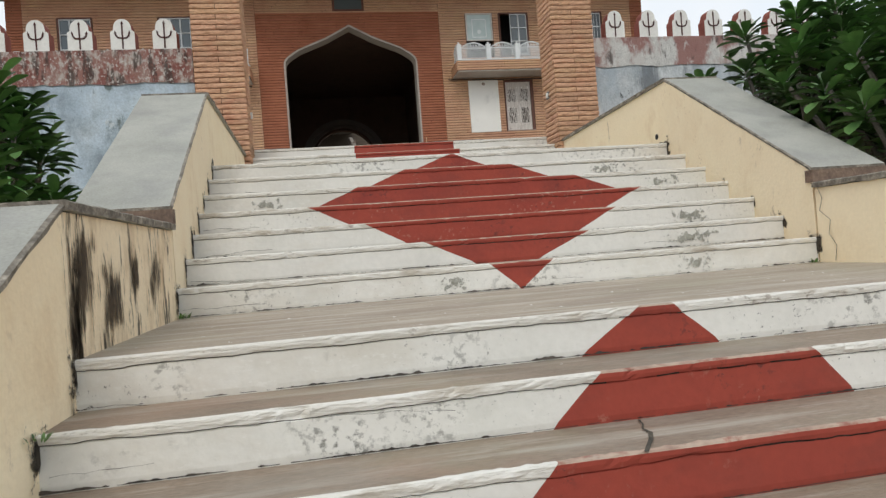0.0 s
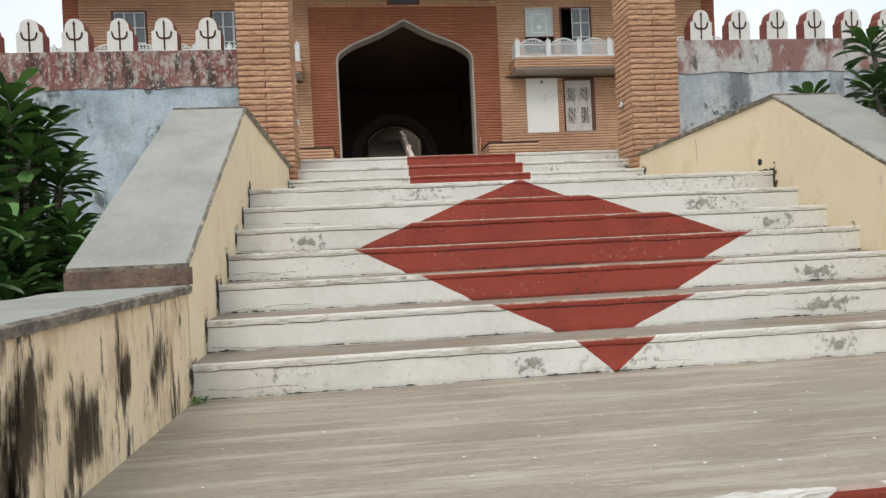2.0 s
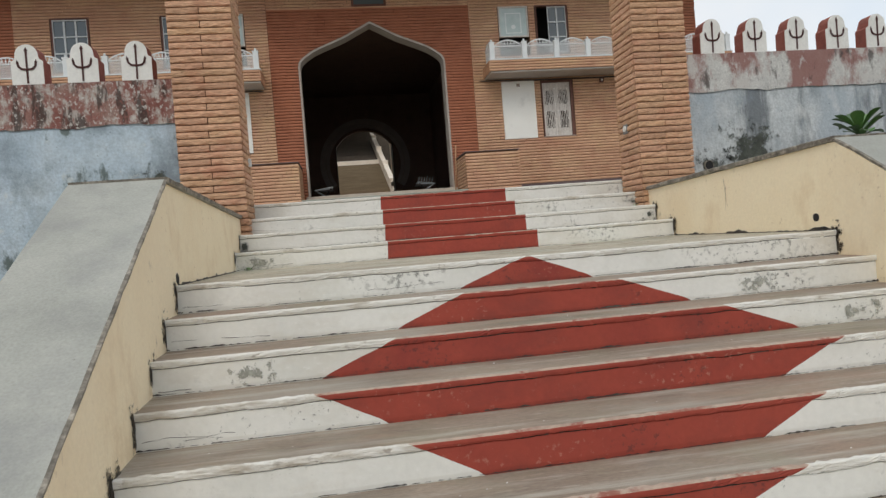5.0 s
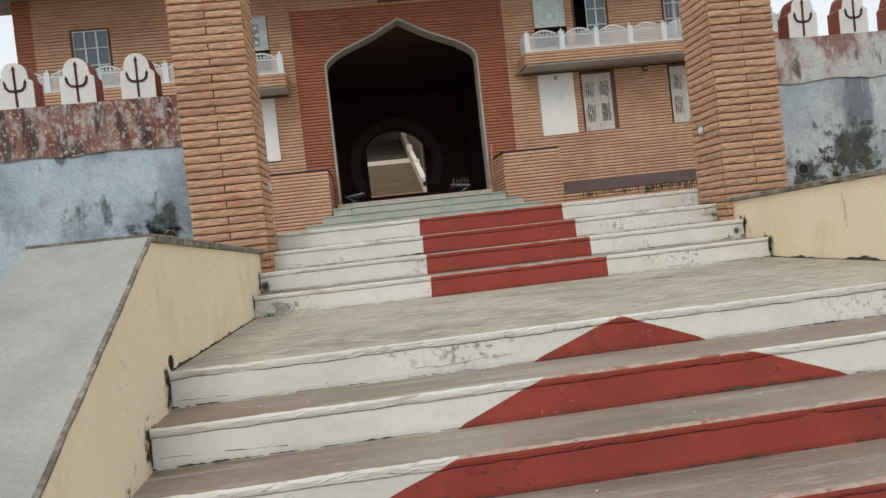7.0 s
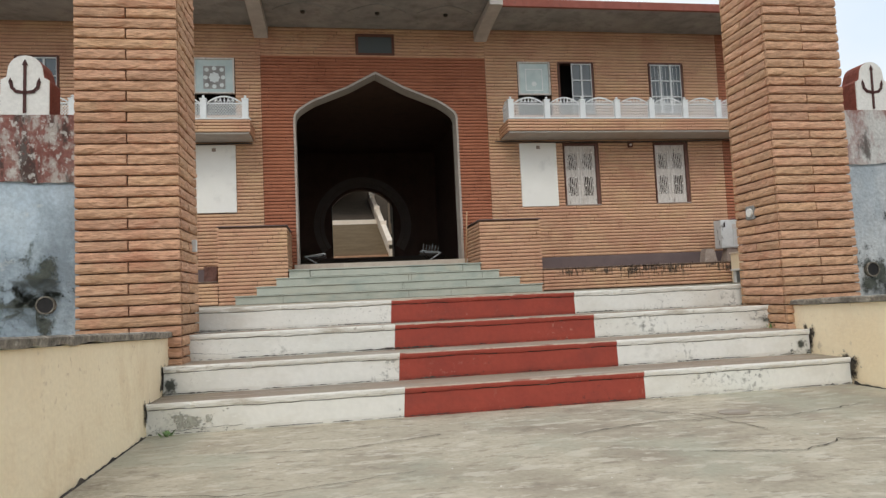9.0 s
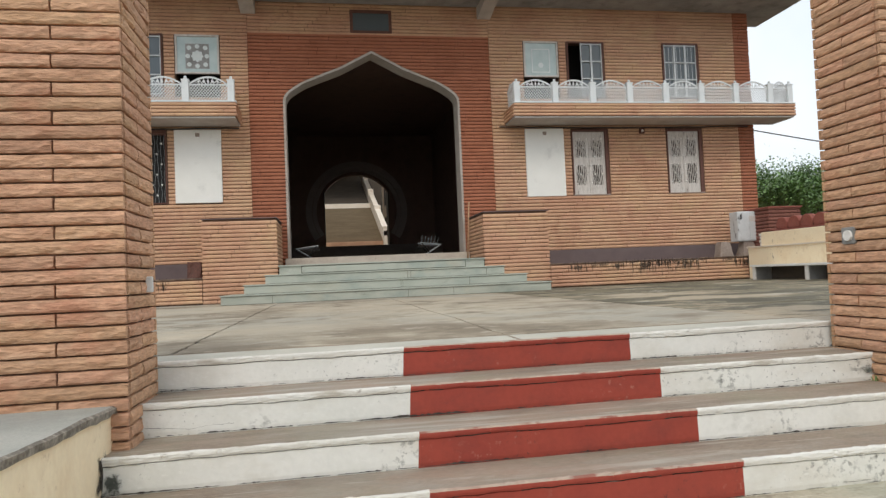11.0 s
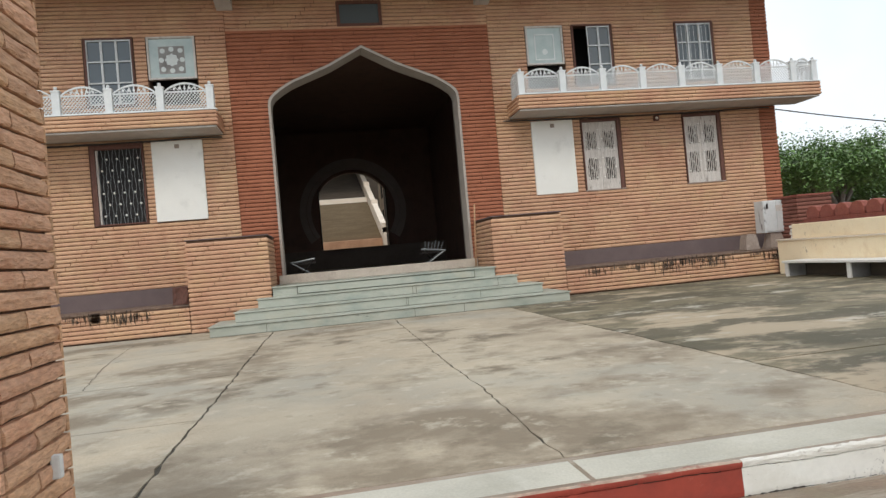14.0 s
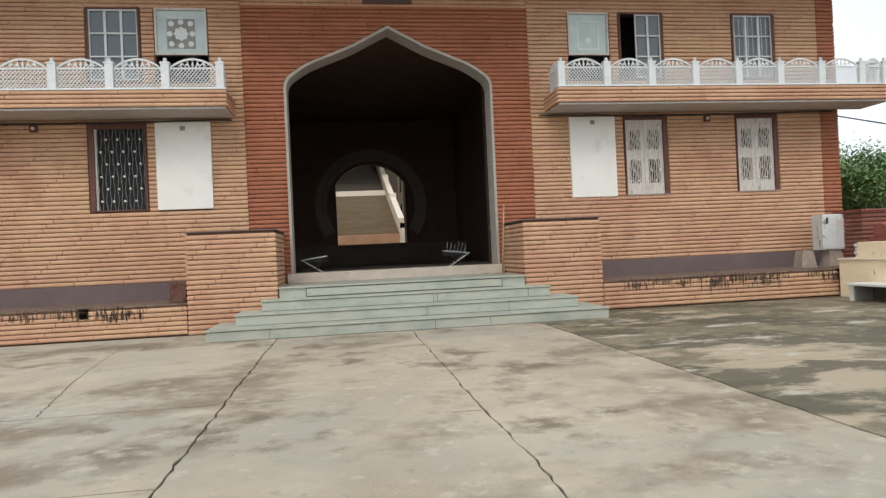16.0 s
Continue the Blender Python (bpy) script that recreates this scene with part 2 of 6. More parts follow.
M["mauve"] = mat("mauve_plinth_paint", [(.13, .095, .095), (.17, .125, .12)], 2, .85, .2, 50, fine=.06)
M["board"] = mat("white_painted_board", [(.80, .79, .74), (.85, .84, .79)], 2, .7, .12, 50, fine=.03, dirt=[((.55, .54, .50), 2.5, .35, ONE, (.56, .7))])
M["jali"] = mat("white_cement_jali", [(.66, .69, .70), (.76, .78, .78)], 6, .8, .15, 60, fine=.05, dirt=[((.45, .46, .46), 7, .4, ONE, (.6, .72))])
M["green"] = mat("pale_green_marble", [(.33, .355, .30), (.44, .455, .39), (.385, .41, .35)], 2, .6, .15, 60, fine=.08, stretch=(.6, 1, 1.5),
                 dirt=[((.20, .27, .25), 2, .55, (.6, 1, 1), (.52, .68)), ((.46, .42, .32), 1.3, .5, (.7, 1, 1), (.54, .68)), ((.06, .06, .045), 9, .8, (.7, 1, 1.6), (.62, .68), 1.2, (.5, .6))])
M["sill"] = mat("cream_stone_sill", [(.44, .37, .31), (.56, .49, .41)], 3, .7, .2, 60, fine=.1, dirt=[((.25, .16, .13), 4, .5, ONE, (.56, .7))])
M["slab"] = mat("court_concrete", [(.40, .335, .25), (.46, .39, .29), (.53, .455, .34)], .7, .85, .35, 80, fine=.10, randobj=.04,
                dirt=[((.37, .36, .31), .35, .65, ONE, (.46, .60)), ((.23, .185, .13), .6, .9, (1, 1.2, 1), (.49, .60)), ((.54, .47, .355), 1.0, .6, ONE, (.50, .66)), ((.17, .138, .095), 1.4, .85, ONE, (.52, .62), .4, (.45, .56)), ((.62, .56, .45), 4.5, .45, ONE, (.57, .66)), ((.20, .17, .125), 5, .5, ONE, (.60, .72))])
M["wetslab"] = mat("damp_court_concrete", [(.145, .125, .078), (.20, .172, .11), (.28, .238, .155)], 1.3, .75, .3, 80, fine=.12, randobj=.08,
                   dirt=[((.46, .375, .265), .5, .9, (.8, 1.3, 1), (.53, .58)), ((.095, .085, .054), .75, .88, (.8, 1.3, 1), (.48, .53)), ((.56, .52, .43), .8, .85, (.7, 1.4, 1), (.60, .64)), ((.40, .35, .25), 4, .6, ONE, (.54, .64))])
M["gap"] = mat("dark_joint_dirt", [(.045, .04, .032), (.09, .08, .06)], 20, .95, .3, 60)
# hall interior: its lack of light is put into these dark browns
M["hall"] = mat("shade_darkened_hall_brown", [(.10, .055, .040), (.13, .072, .052), (.085, .050, .038)], 1.5, .8, .2, 40, fine=.1)
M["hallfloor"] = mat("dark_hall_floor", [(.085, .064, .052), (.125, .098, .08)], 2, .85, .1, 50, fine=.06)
M["ring"] = mat("dark_ring_moulding", [(.17, .135, .115), (.22, .18, .155)], 3, .7, .2, 50)
M["iron"] = mat("dark_iron", [(.02, .016, .014), (.04, .03, .026)], 12, .55, .2, 80, metallic=.3)
M["steel"] = mat("pale_grey_metal", [(.22, .235, .24), (.30, .315, .32)], 8, .45, .1, 60, metallic=.4, fine=.05)
M["wood"] = mat("brown_window_frame", [(.10, .040, .028), (.14, .058, .04)], 10, .7, .3, 60, stretch=(1, 1, .3))
M["greywood"] = mat("weathered_grey_shutter", [(.50, .455, .415), (.60, .555, .51), (.66, .62, .575)], 6, .9, .4, 60, stretch=(3, 1, .5), fine=.15,
                    dirt=[((.10, .07, .055), 9, .7, (2, 1, .5), (.60, .68))])
M["whiteframe"] = mat("white_window_frame", [(.60, .62, .63), (.70, .72, .72)], 6, .6, .1, 50, fine=.05)
# near black for dark panels, and for shade inside rooms and holes
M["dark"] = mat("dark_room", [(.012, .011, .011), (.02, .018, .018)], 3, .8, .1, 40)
# shade behind the shutter slots, put into a dim brown
M["dimroom"] = mat("slot_shade_brown", [(.045, .036, .030), (.07, .056, .046)], 2, .8, .1, 40)
M["pole"] = mat("bamboo_pole", [(.38, .22, .12), (.46, .28, .16)], 6, .7, .2, 50, stretch=(1, 1, .3))
M["cabinet"] = mat("pale_grey_cabinet_paint", [(.58, .59, .58), (.68, .69, .68)], 4, .6, .15, 50, fine=.06, dirt=[((.16, .15, .14), 8, .85, (1, 1, .6), (.58, .64))])
M["stone"] = mat("rough_stone_block", [(.30, .24, .20), (.38, .31, .26)], 6, .95, .8, 40, fine=.15)
M["brickred"] = mat("dull_red_brick", [(.20, .075, .055), (.25, .10, .07)], 4, .9, .5, 40, fine=.15, island=.12)
M["backcream"] = mat("cream_painted_parapet", [(.72, .62, .50), (.80, .71, .60)], 2, .8, .1, 40, fine=.04)
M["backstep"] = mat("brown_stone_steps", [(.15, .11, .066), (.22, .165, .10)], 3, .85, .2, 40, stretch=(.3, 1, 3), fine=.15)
M["backkerb"] = mat("orange_pink_stone_kerb", [(.40, .22, .13), (.52, .31, .19)], 3, .85, .3, 40, fine=.12)
M["ledge"] = mat("damp_brown_ledge", [(.09, .062, .048), (.17, .115, .085), (.27, .185, .13)], 7, .9, .6, 50, fine=.2)
# joint dirt of the marble steps, and the painted shade under their treads
M["green_dirt_shade"] = mat("marble_joint_dirt_and_shade", [(.10, .10, .08), (.20, .21, .17)], 9, .9, .2, 60)
M["earth"] = mat("bare_earth", [(.16, .125, .09), (.21, .165, .12), (.12, .11, .07)], .8, .95, .5, 30, fine=.2)
M["bark"] = mat("grey_bark", [(.13, .115, .10), (.20, .175, .15)], 14, .9, .6, 60)
M["cable"] = mat("black_cable", [(.015, .015, .015), (.03, .03, .03)], 10, .6, 0, 50)


def leafmat(name, a, b, island):
    m = mat(name, [a, b], 3, .36, .1, 50, island=island, fine=.08)
    p = m.node_tree.nodes["Principled BSDF"]
    p.inputs["Subsurface Weight"].default_value = 0.0
    return m


M["leaf"] = leafmat("frangipani_leaf", (.062, .145, .042), (.145, .265, .080), .6)
M["farleaf"] = leafmat("neem_leaf", (.085, .165, .042), (.15, .25, .075), .5)
M["glass"] = bpy.data.materials.new("window_glass")
M["glass"].use_nodes = True
_b = M["glass"].node_tree.nodes["Principled BSDF"]
_b.inputs["Base Color"].default_value = (.10, .12, .13, 1)
_b.inputs["Roughness"].default_value = .08
_b.inputs["Specular IOR Level"].default_value = .7
M["frost"] = mat("frosted_greenish_glass", [(.42, .52, .51), (.56, .64, .62)], 3, .25, .02, 50, fine=.02)
M["etch"] = mat("etched_white_pattern", [(.62, .66, .65), (.70, .74, .72)], 8, .5, .02, 50, fine=.02)



def patchy(name, col, scale, stretch, axes, bite=.5):
    """Dirt that eats into a surface as a ragged patch: opaque in its middle, broken towards its rim."""
    m = mat(name, [col, tuple(c * 2.2 for c in col)], 12, .95, .3, 60)
    n, l = m.node_tree.nodes, m.node_tree.links
    tc = n.new("ShaderNodeTexCoord")
    sp = n.new("ShaderNodeSeparateXYZ")
    l.new(tc.outputs["Generated"], sp.inputs[0])
    rim = None
    for ax in axes:
        d = n.new("ShaderNodeMath")
        d.operation = 'PINGPONG'
        d.inputs[1].default_value = .5
        l.new(sp.outputs[ax], d.inputs[0])
        if rim is None:
            rim = d.outputs[0]
        else:
            mn = n.new("ShaderNodeMath")
            mn.operation = 'MINIMUM'
            l.new(rim, mn.inputs[0])
            l.new(d.outputs[0], mn.inputs[1])
            rim = mn.outputs[0]
    geo = n.new("ShaderNodeNewGeometry")
    mp = n.new("ShaderNodeMapping")
    mp.inputs["Scale"].default_value = stretch
    l.new(geo.outputs["Position"], mp.inputs["Vector"])
    t = n.new("ShaderNodeTexNoise")
    t.inputs["Scale"].default_value, t.inputs["Detail"].default_value, t.inputs["Roughness"].default_value = scale, 8, .7
    l.new(mp.outputs[0], t.inputs["Vector"])
    s = n.new("ShaderNodeMath")
    s.operation = 'MULTIPLY_ADD'
    s.inputs[1].default_value = bite
    l.new(rim, s.inputs[0])
    l.new(t.outputs["Fac"], s.inputs[2])
    r = n.new("ShaderNodeMapRange")
    r.inputs[1].default_value, r.inputs[2].default_value, r.inputs[4].default_value = .60, .70, .93
    l.new(s.outputs[0], r.inputs[0])
    l.new(r.outputs[0], n["Principled BSDF"].inputs["Alpha"])
    return m


M["moss_xz"] = patchy("greenish_black_moss", (.05, .055, .046), 9, ONE, (0, 2), .50)
M["drip_yz"] = patchy("black_damp_drips", (.034, .022, .011), 5.5, (1, 4.6, .6), (1, 2), .52)
M["moss_yz"] = patchy("brown_black_moss", (.035, .028, .020), 16, ONE, (1, 2), .62)
M["rust_yz"] = patchy("brown_rain_streak", (.34, .24, .14), 8, (1, 3, .4), (1, 2), .40)
M["mould_xz"] = patchy("grey_black_mould", (.19, .19, .165), 24, ONE, (0, 2), .42)
M["drip_xz"] = patchy("black_drips", (.06, .042, .030), 8, (3.2, 1, .45), (0, 2), .36)


# ---- mesh helpers ----
def add_box(bm, x0, x1, y0, y1, z0, z1):
    v = [bm.verts.new(p) for p in ((x0, y0, z0), (x1, y0, z0), (x1, y1, z0), (x0, y1, z0), (x0, y0, z1), (x1, y0, z1), (x1, y1, z1), (x0, y1, z1))]
    for a in ((0, 3, 2, 1), (4, 5, 6, 7), (0, 1, 5, 4), (1, 2, 6, 5), (2, 3, 7, 6), (3, 0, 4, 7)):
        bm.faces.new([v[i] for i in a])
    return v


def boxes(*specs, bevel=0.0):
    bm = bmesh.new()
    for s in specs:
        add_box(bm, *s)
    if bevel:
        bmesh.ops.bevel(bm, geom=bm.edges[:], offset=bevel, segments=2, profile=.6, affect='EDGES', clamp_overlap=True)
    return bm


def add_prism(bm, poly, axis, a, b):
    """Extrude a 2D outline: axis 'x' takes (y, z), 'y' takes (x, z), 'z' takes (x, y)."""
    def at(p, w):
        return {"x": (w, p[0], p[1]), "y": (p[0], w, p[1]), "z": (p[0], p[1], w)}[axis]
    lo = [bm.verts.new(at(p, a)) for p in poly]
    hi = [bm.verts.new(at(p, b)) for p in poly]
    n = len(poly)
    bm.faces.new(lo)
    bm.faces.new(hi[::-1])
    for i in range(n):
        bm.faces.new((lo[i], hi[i], hi[(i + 1) % n], lo[(i + 1) % n]))


def add_rod(bm, p, q, r0, r1=None, seg=8):
    p, q = Vector(p), Vector(q)
    r1 = r0 if r1 is None else r1
    rot = (q - p).to_track_quat('Z', 'Y').to_matrix()
    rings = []
    for c, r in ((p, r0), (q, r1)):
        rings.append([bm.verts.new(c + rot @ Vector((r * math.cos(2 * math.pi * i / seg), r * math.sin(2 * math.pi * i / seg), 0))) for i in range(seg)])
    for i in range(seg):
        bm.faces.new((rings[0][i], rings[0][(i + 1) % seg], rings[1][(i + 1) % seg], rings[1][i]))
    bm.faces.new(rings[0][::-1])
    bm.faces.new(rings[1])


def add_tube(bm, pts, r, seg=5):
    pts = [Vector(p) for p in pts]
    rings = []
    for i, p in enumerate(pts):
        d = (pts[min(i + 1, len(pts) - 1)] - pts[max(i - 1, 0)]).normalized()
        rot = d.to_track_quat('Z', 'Y').to_matrix()
        rings.append([bm.verts.new(p + rot @ Vector((r * math.cos(2 * math.pi * k / seg), r * math.sin(2 * math.pi * k / seg), 0))) for k in range(seg)])
    for a, b in zip(rings, rings[1:]):
        for k in range(seg):
            bm.faces.new((a[k], a[(k + 1) % seg], b[(k + 1) % seg], b[k]))
    bm.faces.new(rings[0][::-1])
    bm.faces.new(rings[-1])


def finish(bm):
    bmesh.ops.recalc_face_normals(bm, faces=bm.faces[:])
    return bm


def part(name, bm, material, parent=None, label="", category="", kind="", smooth=False, recalc=True):
    if recalc:
        finish(bm)
    me = bpy.data.meshes.new(name)
    bm.to_mesh(me)
    bm.free()
    me.materials.append(M[material])
    if smooth:
        me.polygons.foreach_set("use_smooth", [True] * len(me.polygons))
    ob = new(name, me)
    if parent:
        ob.parent = parent
    return tagged(ob, label, category, "", kind)


def again(ob, name, m, parent=None):
    """Another piece on the same mesh."""
    o = new(name, ob.data)
    o.parent = parent
    o.matrix_basis = m
    return o


def thing(name, label, category, kind="", group="", at=(0, 0, 0)):
    e = new(name)
    e.location = at
    e.empty_display_size = .2
    return tagged(e, label, category, group, kind)


def wob(x, y, z, s=3.0, a=.01):
    return a * noise.noise(Vector((x * s, y * s, z * s)))


# ---- levels of the place ----
R = .17
Z1, Z2, Z3, ZS = 1.19, 2.38, 3.06, 4.02


def XL(y):
    """Face of the left parapet: straight below, leaning outwards beside the middle flight."""
    return -1.375 - .038 * min(max(y - 4.55, 0), 2.14)


def XR(y):
    """Face of the right parapet."""
    if y < 4.55:
        return 2.815 + .03 * (y - 4.55)
    if y < 6.5:
        return 2.815 + .082 * (y - 4.55)
    return 2.975 - .0187 * min(y - 6.5, 2.41)


# ---- ground ----
bm = bmesh.new()
S = 1500
for c in ((-S, -S), (S, -S), (S, S), (-S, S)):
    bm.verts.new((c[0], c[1], 0))
bm.faces.new(bm.verts[:])
part("ground", bm, "earth", None, "bare brown earth round the foot of the stairs", "ground", "structure")

# ---- stairs ----
stairs = thing("staircase", "broad outdoor cement staircase with white risers and red diamonds", "stairs", "structure")


def riser_piece(name, y, z0, z1, lb, lt, rb, rt, material, parent, label=""):
    """One painted stretch of a riser with its nosing lip: edges run from the foot (lb, rb) to the top (lt, rt)."""
    h = z1 - z0
    prof = [(.004, 0), (0, .02), (.001, h * .5), (.001, h - .040), (.005, h - .038), (.005, h - .035), (-.006, h - .033), (-.010, h - .020), (-.010, h - .006), (-.006, h), (.006, h + .001), (.017, h - .001)]
    bm = bmesh.new()
    width = max(rb - lb, rt - lt, .1)
    n = max(4, int(width / .026))
    cols = []
    last = len(prof) - 1
    for i in range(n + 1):
        u = i / n
        col = []
        for k, (dy, dz) in enumerate(prof):
            f = min(1, dz / h)
            xa, xb = lb + (lt - lb) * f, rb + (rt - rb) * f
            x = xa + (xb - xa) * u
            chip = max(0, noise.noise(Vector((x * 5.3, y * 3, z0 * 7))) - .38) * .045 + max(0, noise.noise(Vector((x * 23, y * 3, z0 * 7))) - .34) * .03 + max(0, noise.noise(Vector((x * 47, y * 3, z0 * 5))) - .30) * .014
            yy = y + dy + wob(x, y, z0 + dz, .9, .006)
            if k >= 6:
                yy += wob(x, y, z0, 3, .0025) + (chip if k < 10 else 0)
            if k == last:
                yy += wob(x, y, 3.3, 5, .016) + wob(x, y, 9.3, 23, .018) + wob(x, y, 5.3, 57, .012)
            zz = z0 + dz
            if k in (3, 4, 5, 6):
                zz += wob(x, y, z1, 2, .006) + wob(x, y, z1, 9, .005) + wob(x, y, z1, 33, .003)
            if 7 < k < 10:
                zz -= chip * .5 - wob(x, y + 4, z1, 3, .002)
            if k == 0:
                zz -= .01
            col.append(bm.verts.new((x, yy, zz)))
        cols.append(col)
    for i in range(n):
        for k in range(last):
            bm.faces.new((cols[i][k], cols[i + 1][k], cols[i + 1][k + 1], cols[i][k + 1]))
    ob = part(name, bm, material, parent, label, smooth=False, recalc=False)
    # black faces in the groove below the nosing, broken up by noise
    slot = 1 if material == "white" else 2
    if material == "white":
        ob.data.materials.append(M["dark_mottle"])
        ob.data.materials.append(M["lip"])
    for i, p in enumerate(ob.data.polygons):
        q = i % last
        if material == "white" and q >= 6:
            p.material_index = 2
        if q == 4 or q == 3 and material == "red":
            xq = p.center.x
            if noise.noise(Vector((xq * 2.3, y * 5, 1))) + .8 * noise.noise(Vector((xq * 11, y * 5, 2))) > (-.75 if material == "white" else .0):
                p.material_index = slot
    if material == "red":
        # the paint is worn off along the top edge
        ob.data.materials.append(M["worn"])
        ob.data.materials.append(M["dark_mottle"])
        nk = last
        for i, p in enumerate(ob.data.polygons):
            if i % nk >= 8:
                p.material_index = 1
    return ob


def foot_grime(y, z, x0, x1, parent, seed):
    """Broken line of black dirt and moss where a riser meets the tread below."""
    bm = bmesh.new()
    n = int((x1 - x0) / .011)
    prev = None
    for i in range(n + 1):
        x = x0 + (x1 - x0) * i / n
        v = noise.noise(Vector((x * 2.1, seed * 3.7, 0))) * .6 + noise.noise(Vector((x * 9, seed, 2))) * .5 + noise.noise(Vector((x * 43, seed, 5))) * .6
        ends = .35 * (math.exp(-(x - x0) * 5) + math.exp(-(x1 - x) * 5))
        hgt = max(0, (v - .15 + ends)) * .011 + max(0, v + .6) * .004
        if hgt < .0015:
            prev = None
            continue
        cur = (bm.verts.new((x, y - .006 - hgt * .35, z + .002)), bm.verts.new((x, y - .007, z + hgt + .002)))
        if prev:
            bm.faces.new((prev[0], cur[0], cur[1], prev[1]))
        prev = cur
    part("dirt_line", bm, "dark_mottle", parent, kind="stuff", recalc=False)


def riser_crack(y, z, x0, x1, parent, seed, w=.006):
    rng = random.Random(seed)
    n = max(4, int((x1 - x0) / .03))
    bm = bmesh.new()
    prev = None
    dz = 0
    for i in range(n + 1):
        dz = max(-.02, min(.02, dz + rng.uniform(-.006, .006)))
        ww = w * rng.uniform(.2, 1.2)
        x = x0 + (x1 - x0) * i / n
        yy = y - .009 + wob(x, y, z, .9, .006)
        cur = (bm.verts.new((x, yy, z + dz - ww / 2)), bm.verts.new((x, yy, z + dz + ww / 2)))
        if prev:
            bm.faces.new((prev[0], cur[0], cur[1], prev[1]))
        prev = cur
    part("crack", bm, "dark_mottle", parent, recalc=False)


def mould(y, z0, z1, xc, w, parent):
    """Speckled mould on a white riser."""
    bm = bmesh.new()
    yy = y - .008
    vs = [bm.verts.new((x_, yy, z_)) for x_, z_ in ((xc - w / 2, z0 + .004), (xc + w / 2, z0 + .004), (xc + w / 2, z1 - .045), (xc - w / 2, z1 - .045))]
    bm.faces.new(vs)
    part("mould_patch", bm, "mould_xz", parent, "speckled grey mould")


MOULD = {0: [(.25, .22), (1.9, .3)], 1: [(2.1, .5)], 2: [(2.3, .4)], 4: [(-.95, .3), (2.5, .4)], 5: [(2.1, .3)]}


def step(y, z0, z1, ynext, red=None):
    bm = bmesh.new()
    xl, xr = XL(y) - .12, XR(y) + .12
    add_box(bm, xl, xr, y + .012, ynext + .03, max(z0 - .02, 0), z1 - .004)
    st = part("step", bm, "landing" if ynext - y > 2 and z1 > 2 else "lower_landing" if ynext - y > 1 else "cement", stairs)
    a, b = XL(y), XR(y)
    foot_grime(y, z0, a, b, st, y * 10)
    rng = random.Random(int(y * 100))
    gap = (red[0] - .1, red[2] + .1) if red else (9, 9)
    for xm, wm in MOULD.get(round((y - 4.55) / .357), ()) if 4.5 < y < 7 else ((a + .25, .4),) if abs(y - 8.91) < .01 else ():
        mould(y, z0, z1, xm, wm, st)
    for k in range(2):
        x0 = a + .03 if k == 0 else rng.uniform(a, b - .6)
        x1 = x0 + rng.uniform(.12, .5)
        if x1 > b or (x0 < gap[1] and x1 > gap[0]):
            continue
        riser_crack(y, z0 + rng.uniform(.010, .05), x0, x1, st, rng.random(), rng.uniform(.0015, .003))
    if red is None:
        riser_piece("white_riser", y, z0, z1, a, a, b, b, "white", st)
    else:
        lb, lt, rb, rt = red
        riser_piece("white_riser", y, z0, z1, a, a, lb, lt, "white", st)
        riser_piece("red_paint", y, z0, z1, lb, lt, rb, rt, "red", st, "red oxide painted stretch of the riser")
        riser_piece("white_riser", y, z0, z1, rb, rt, b, b, "white", st)
    return st


low_red = {7: (.41, .66, 1.00, .80), 6: (.17, .35, 1.31, 1.15), 5: (-.08, .07, 1.60, 1.43), 4: (-.38, -.20, 1.9, 1.72)}
for k in range(1, 8):
    y = 2.93 - .318 * (7 - k)
    step(y, Z1 - R * (8 - k), Z1 - R * (7 - k), y + .318 if k < 7 else 4.55, low_red.get(k))
mid_red = [(.685, .485, .695, .905), (.495, .135, .925, 1.315), (.085, -.235, 1.365, 1.695), (-.285, -.625, 1.735, 2.095),
           (-.61, -.205, 2.125, 1.65), (-.175, .235, 1.665, 1.19), (.265, .725, 1.18, .745)]
for k in range(7):
    y = 4.55 + .357 * k
    step(y, Z1 + R * k, Z1 + R * (k + 1), y + .357 if k < 6 else 8.91, mid_red[k])
for k in range(4):
    y = 8.91 + .363 * k
    step(y, Z2 + R * k, Z2 + R * (k + 1), y + .363 if k < 3 else 10.38, (-.03 + .01 * k, -.02 + .01 * k, 1.48 - .007 * k, 1.475 - .007 * k))


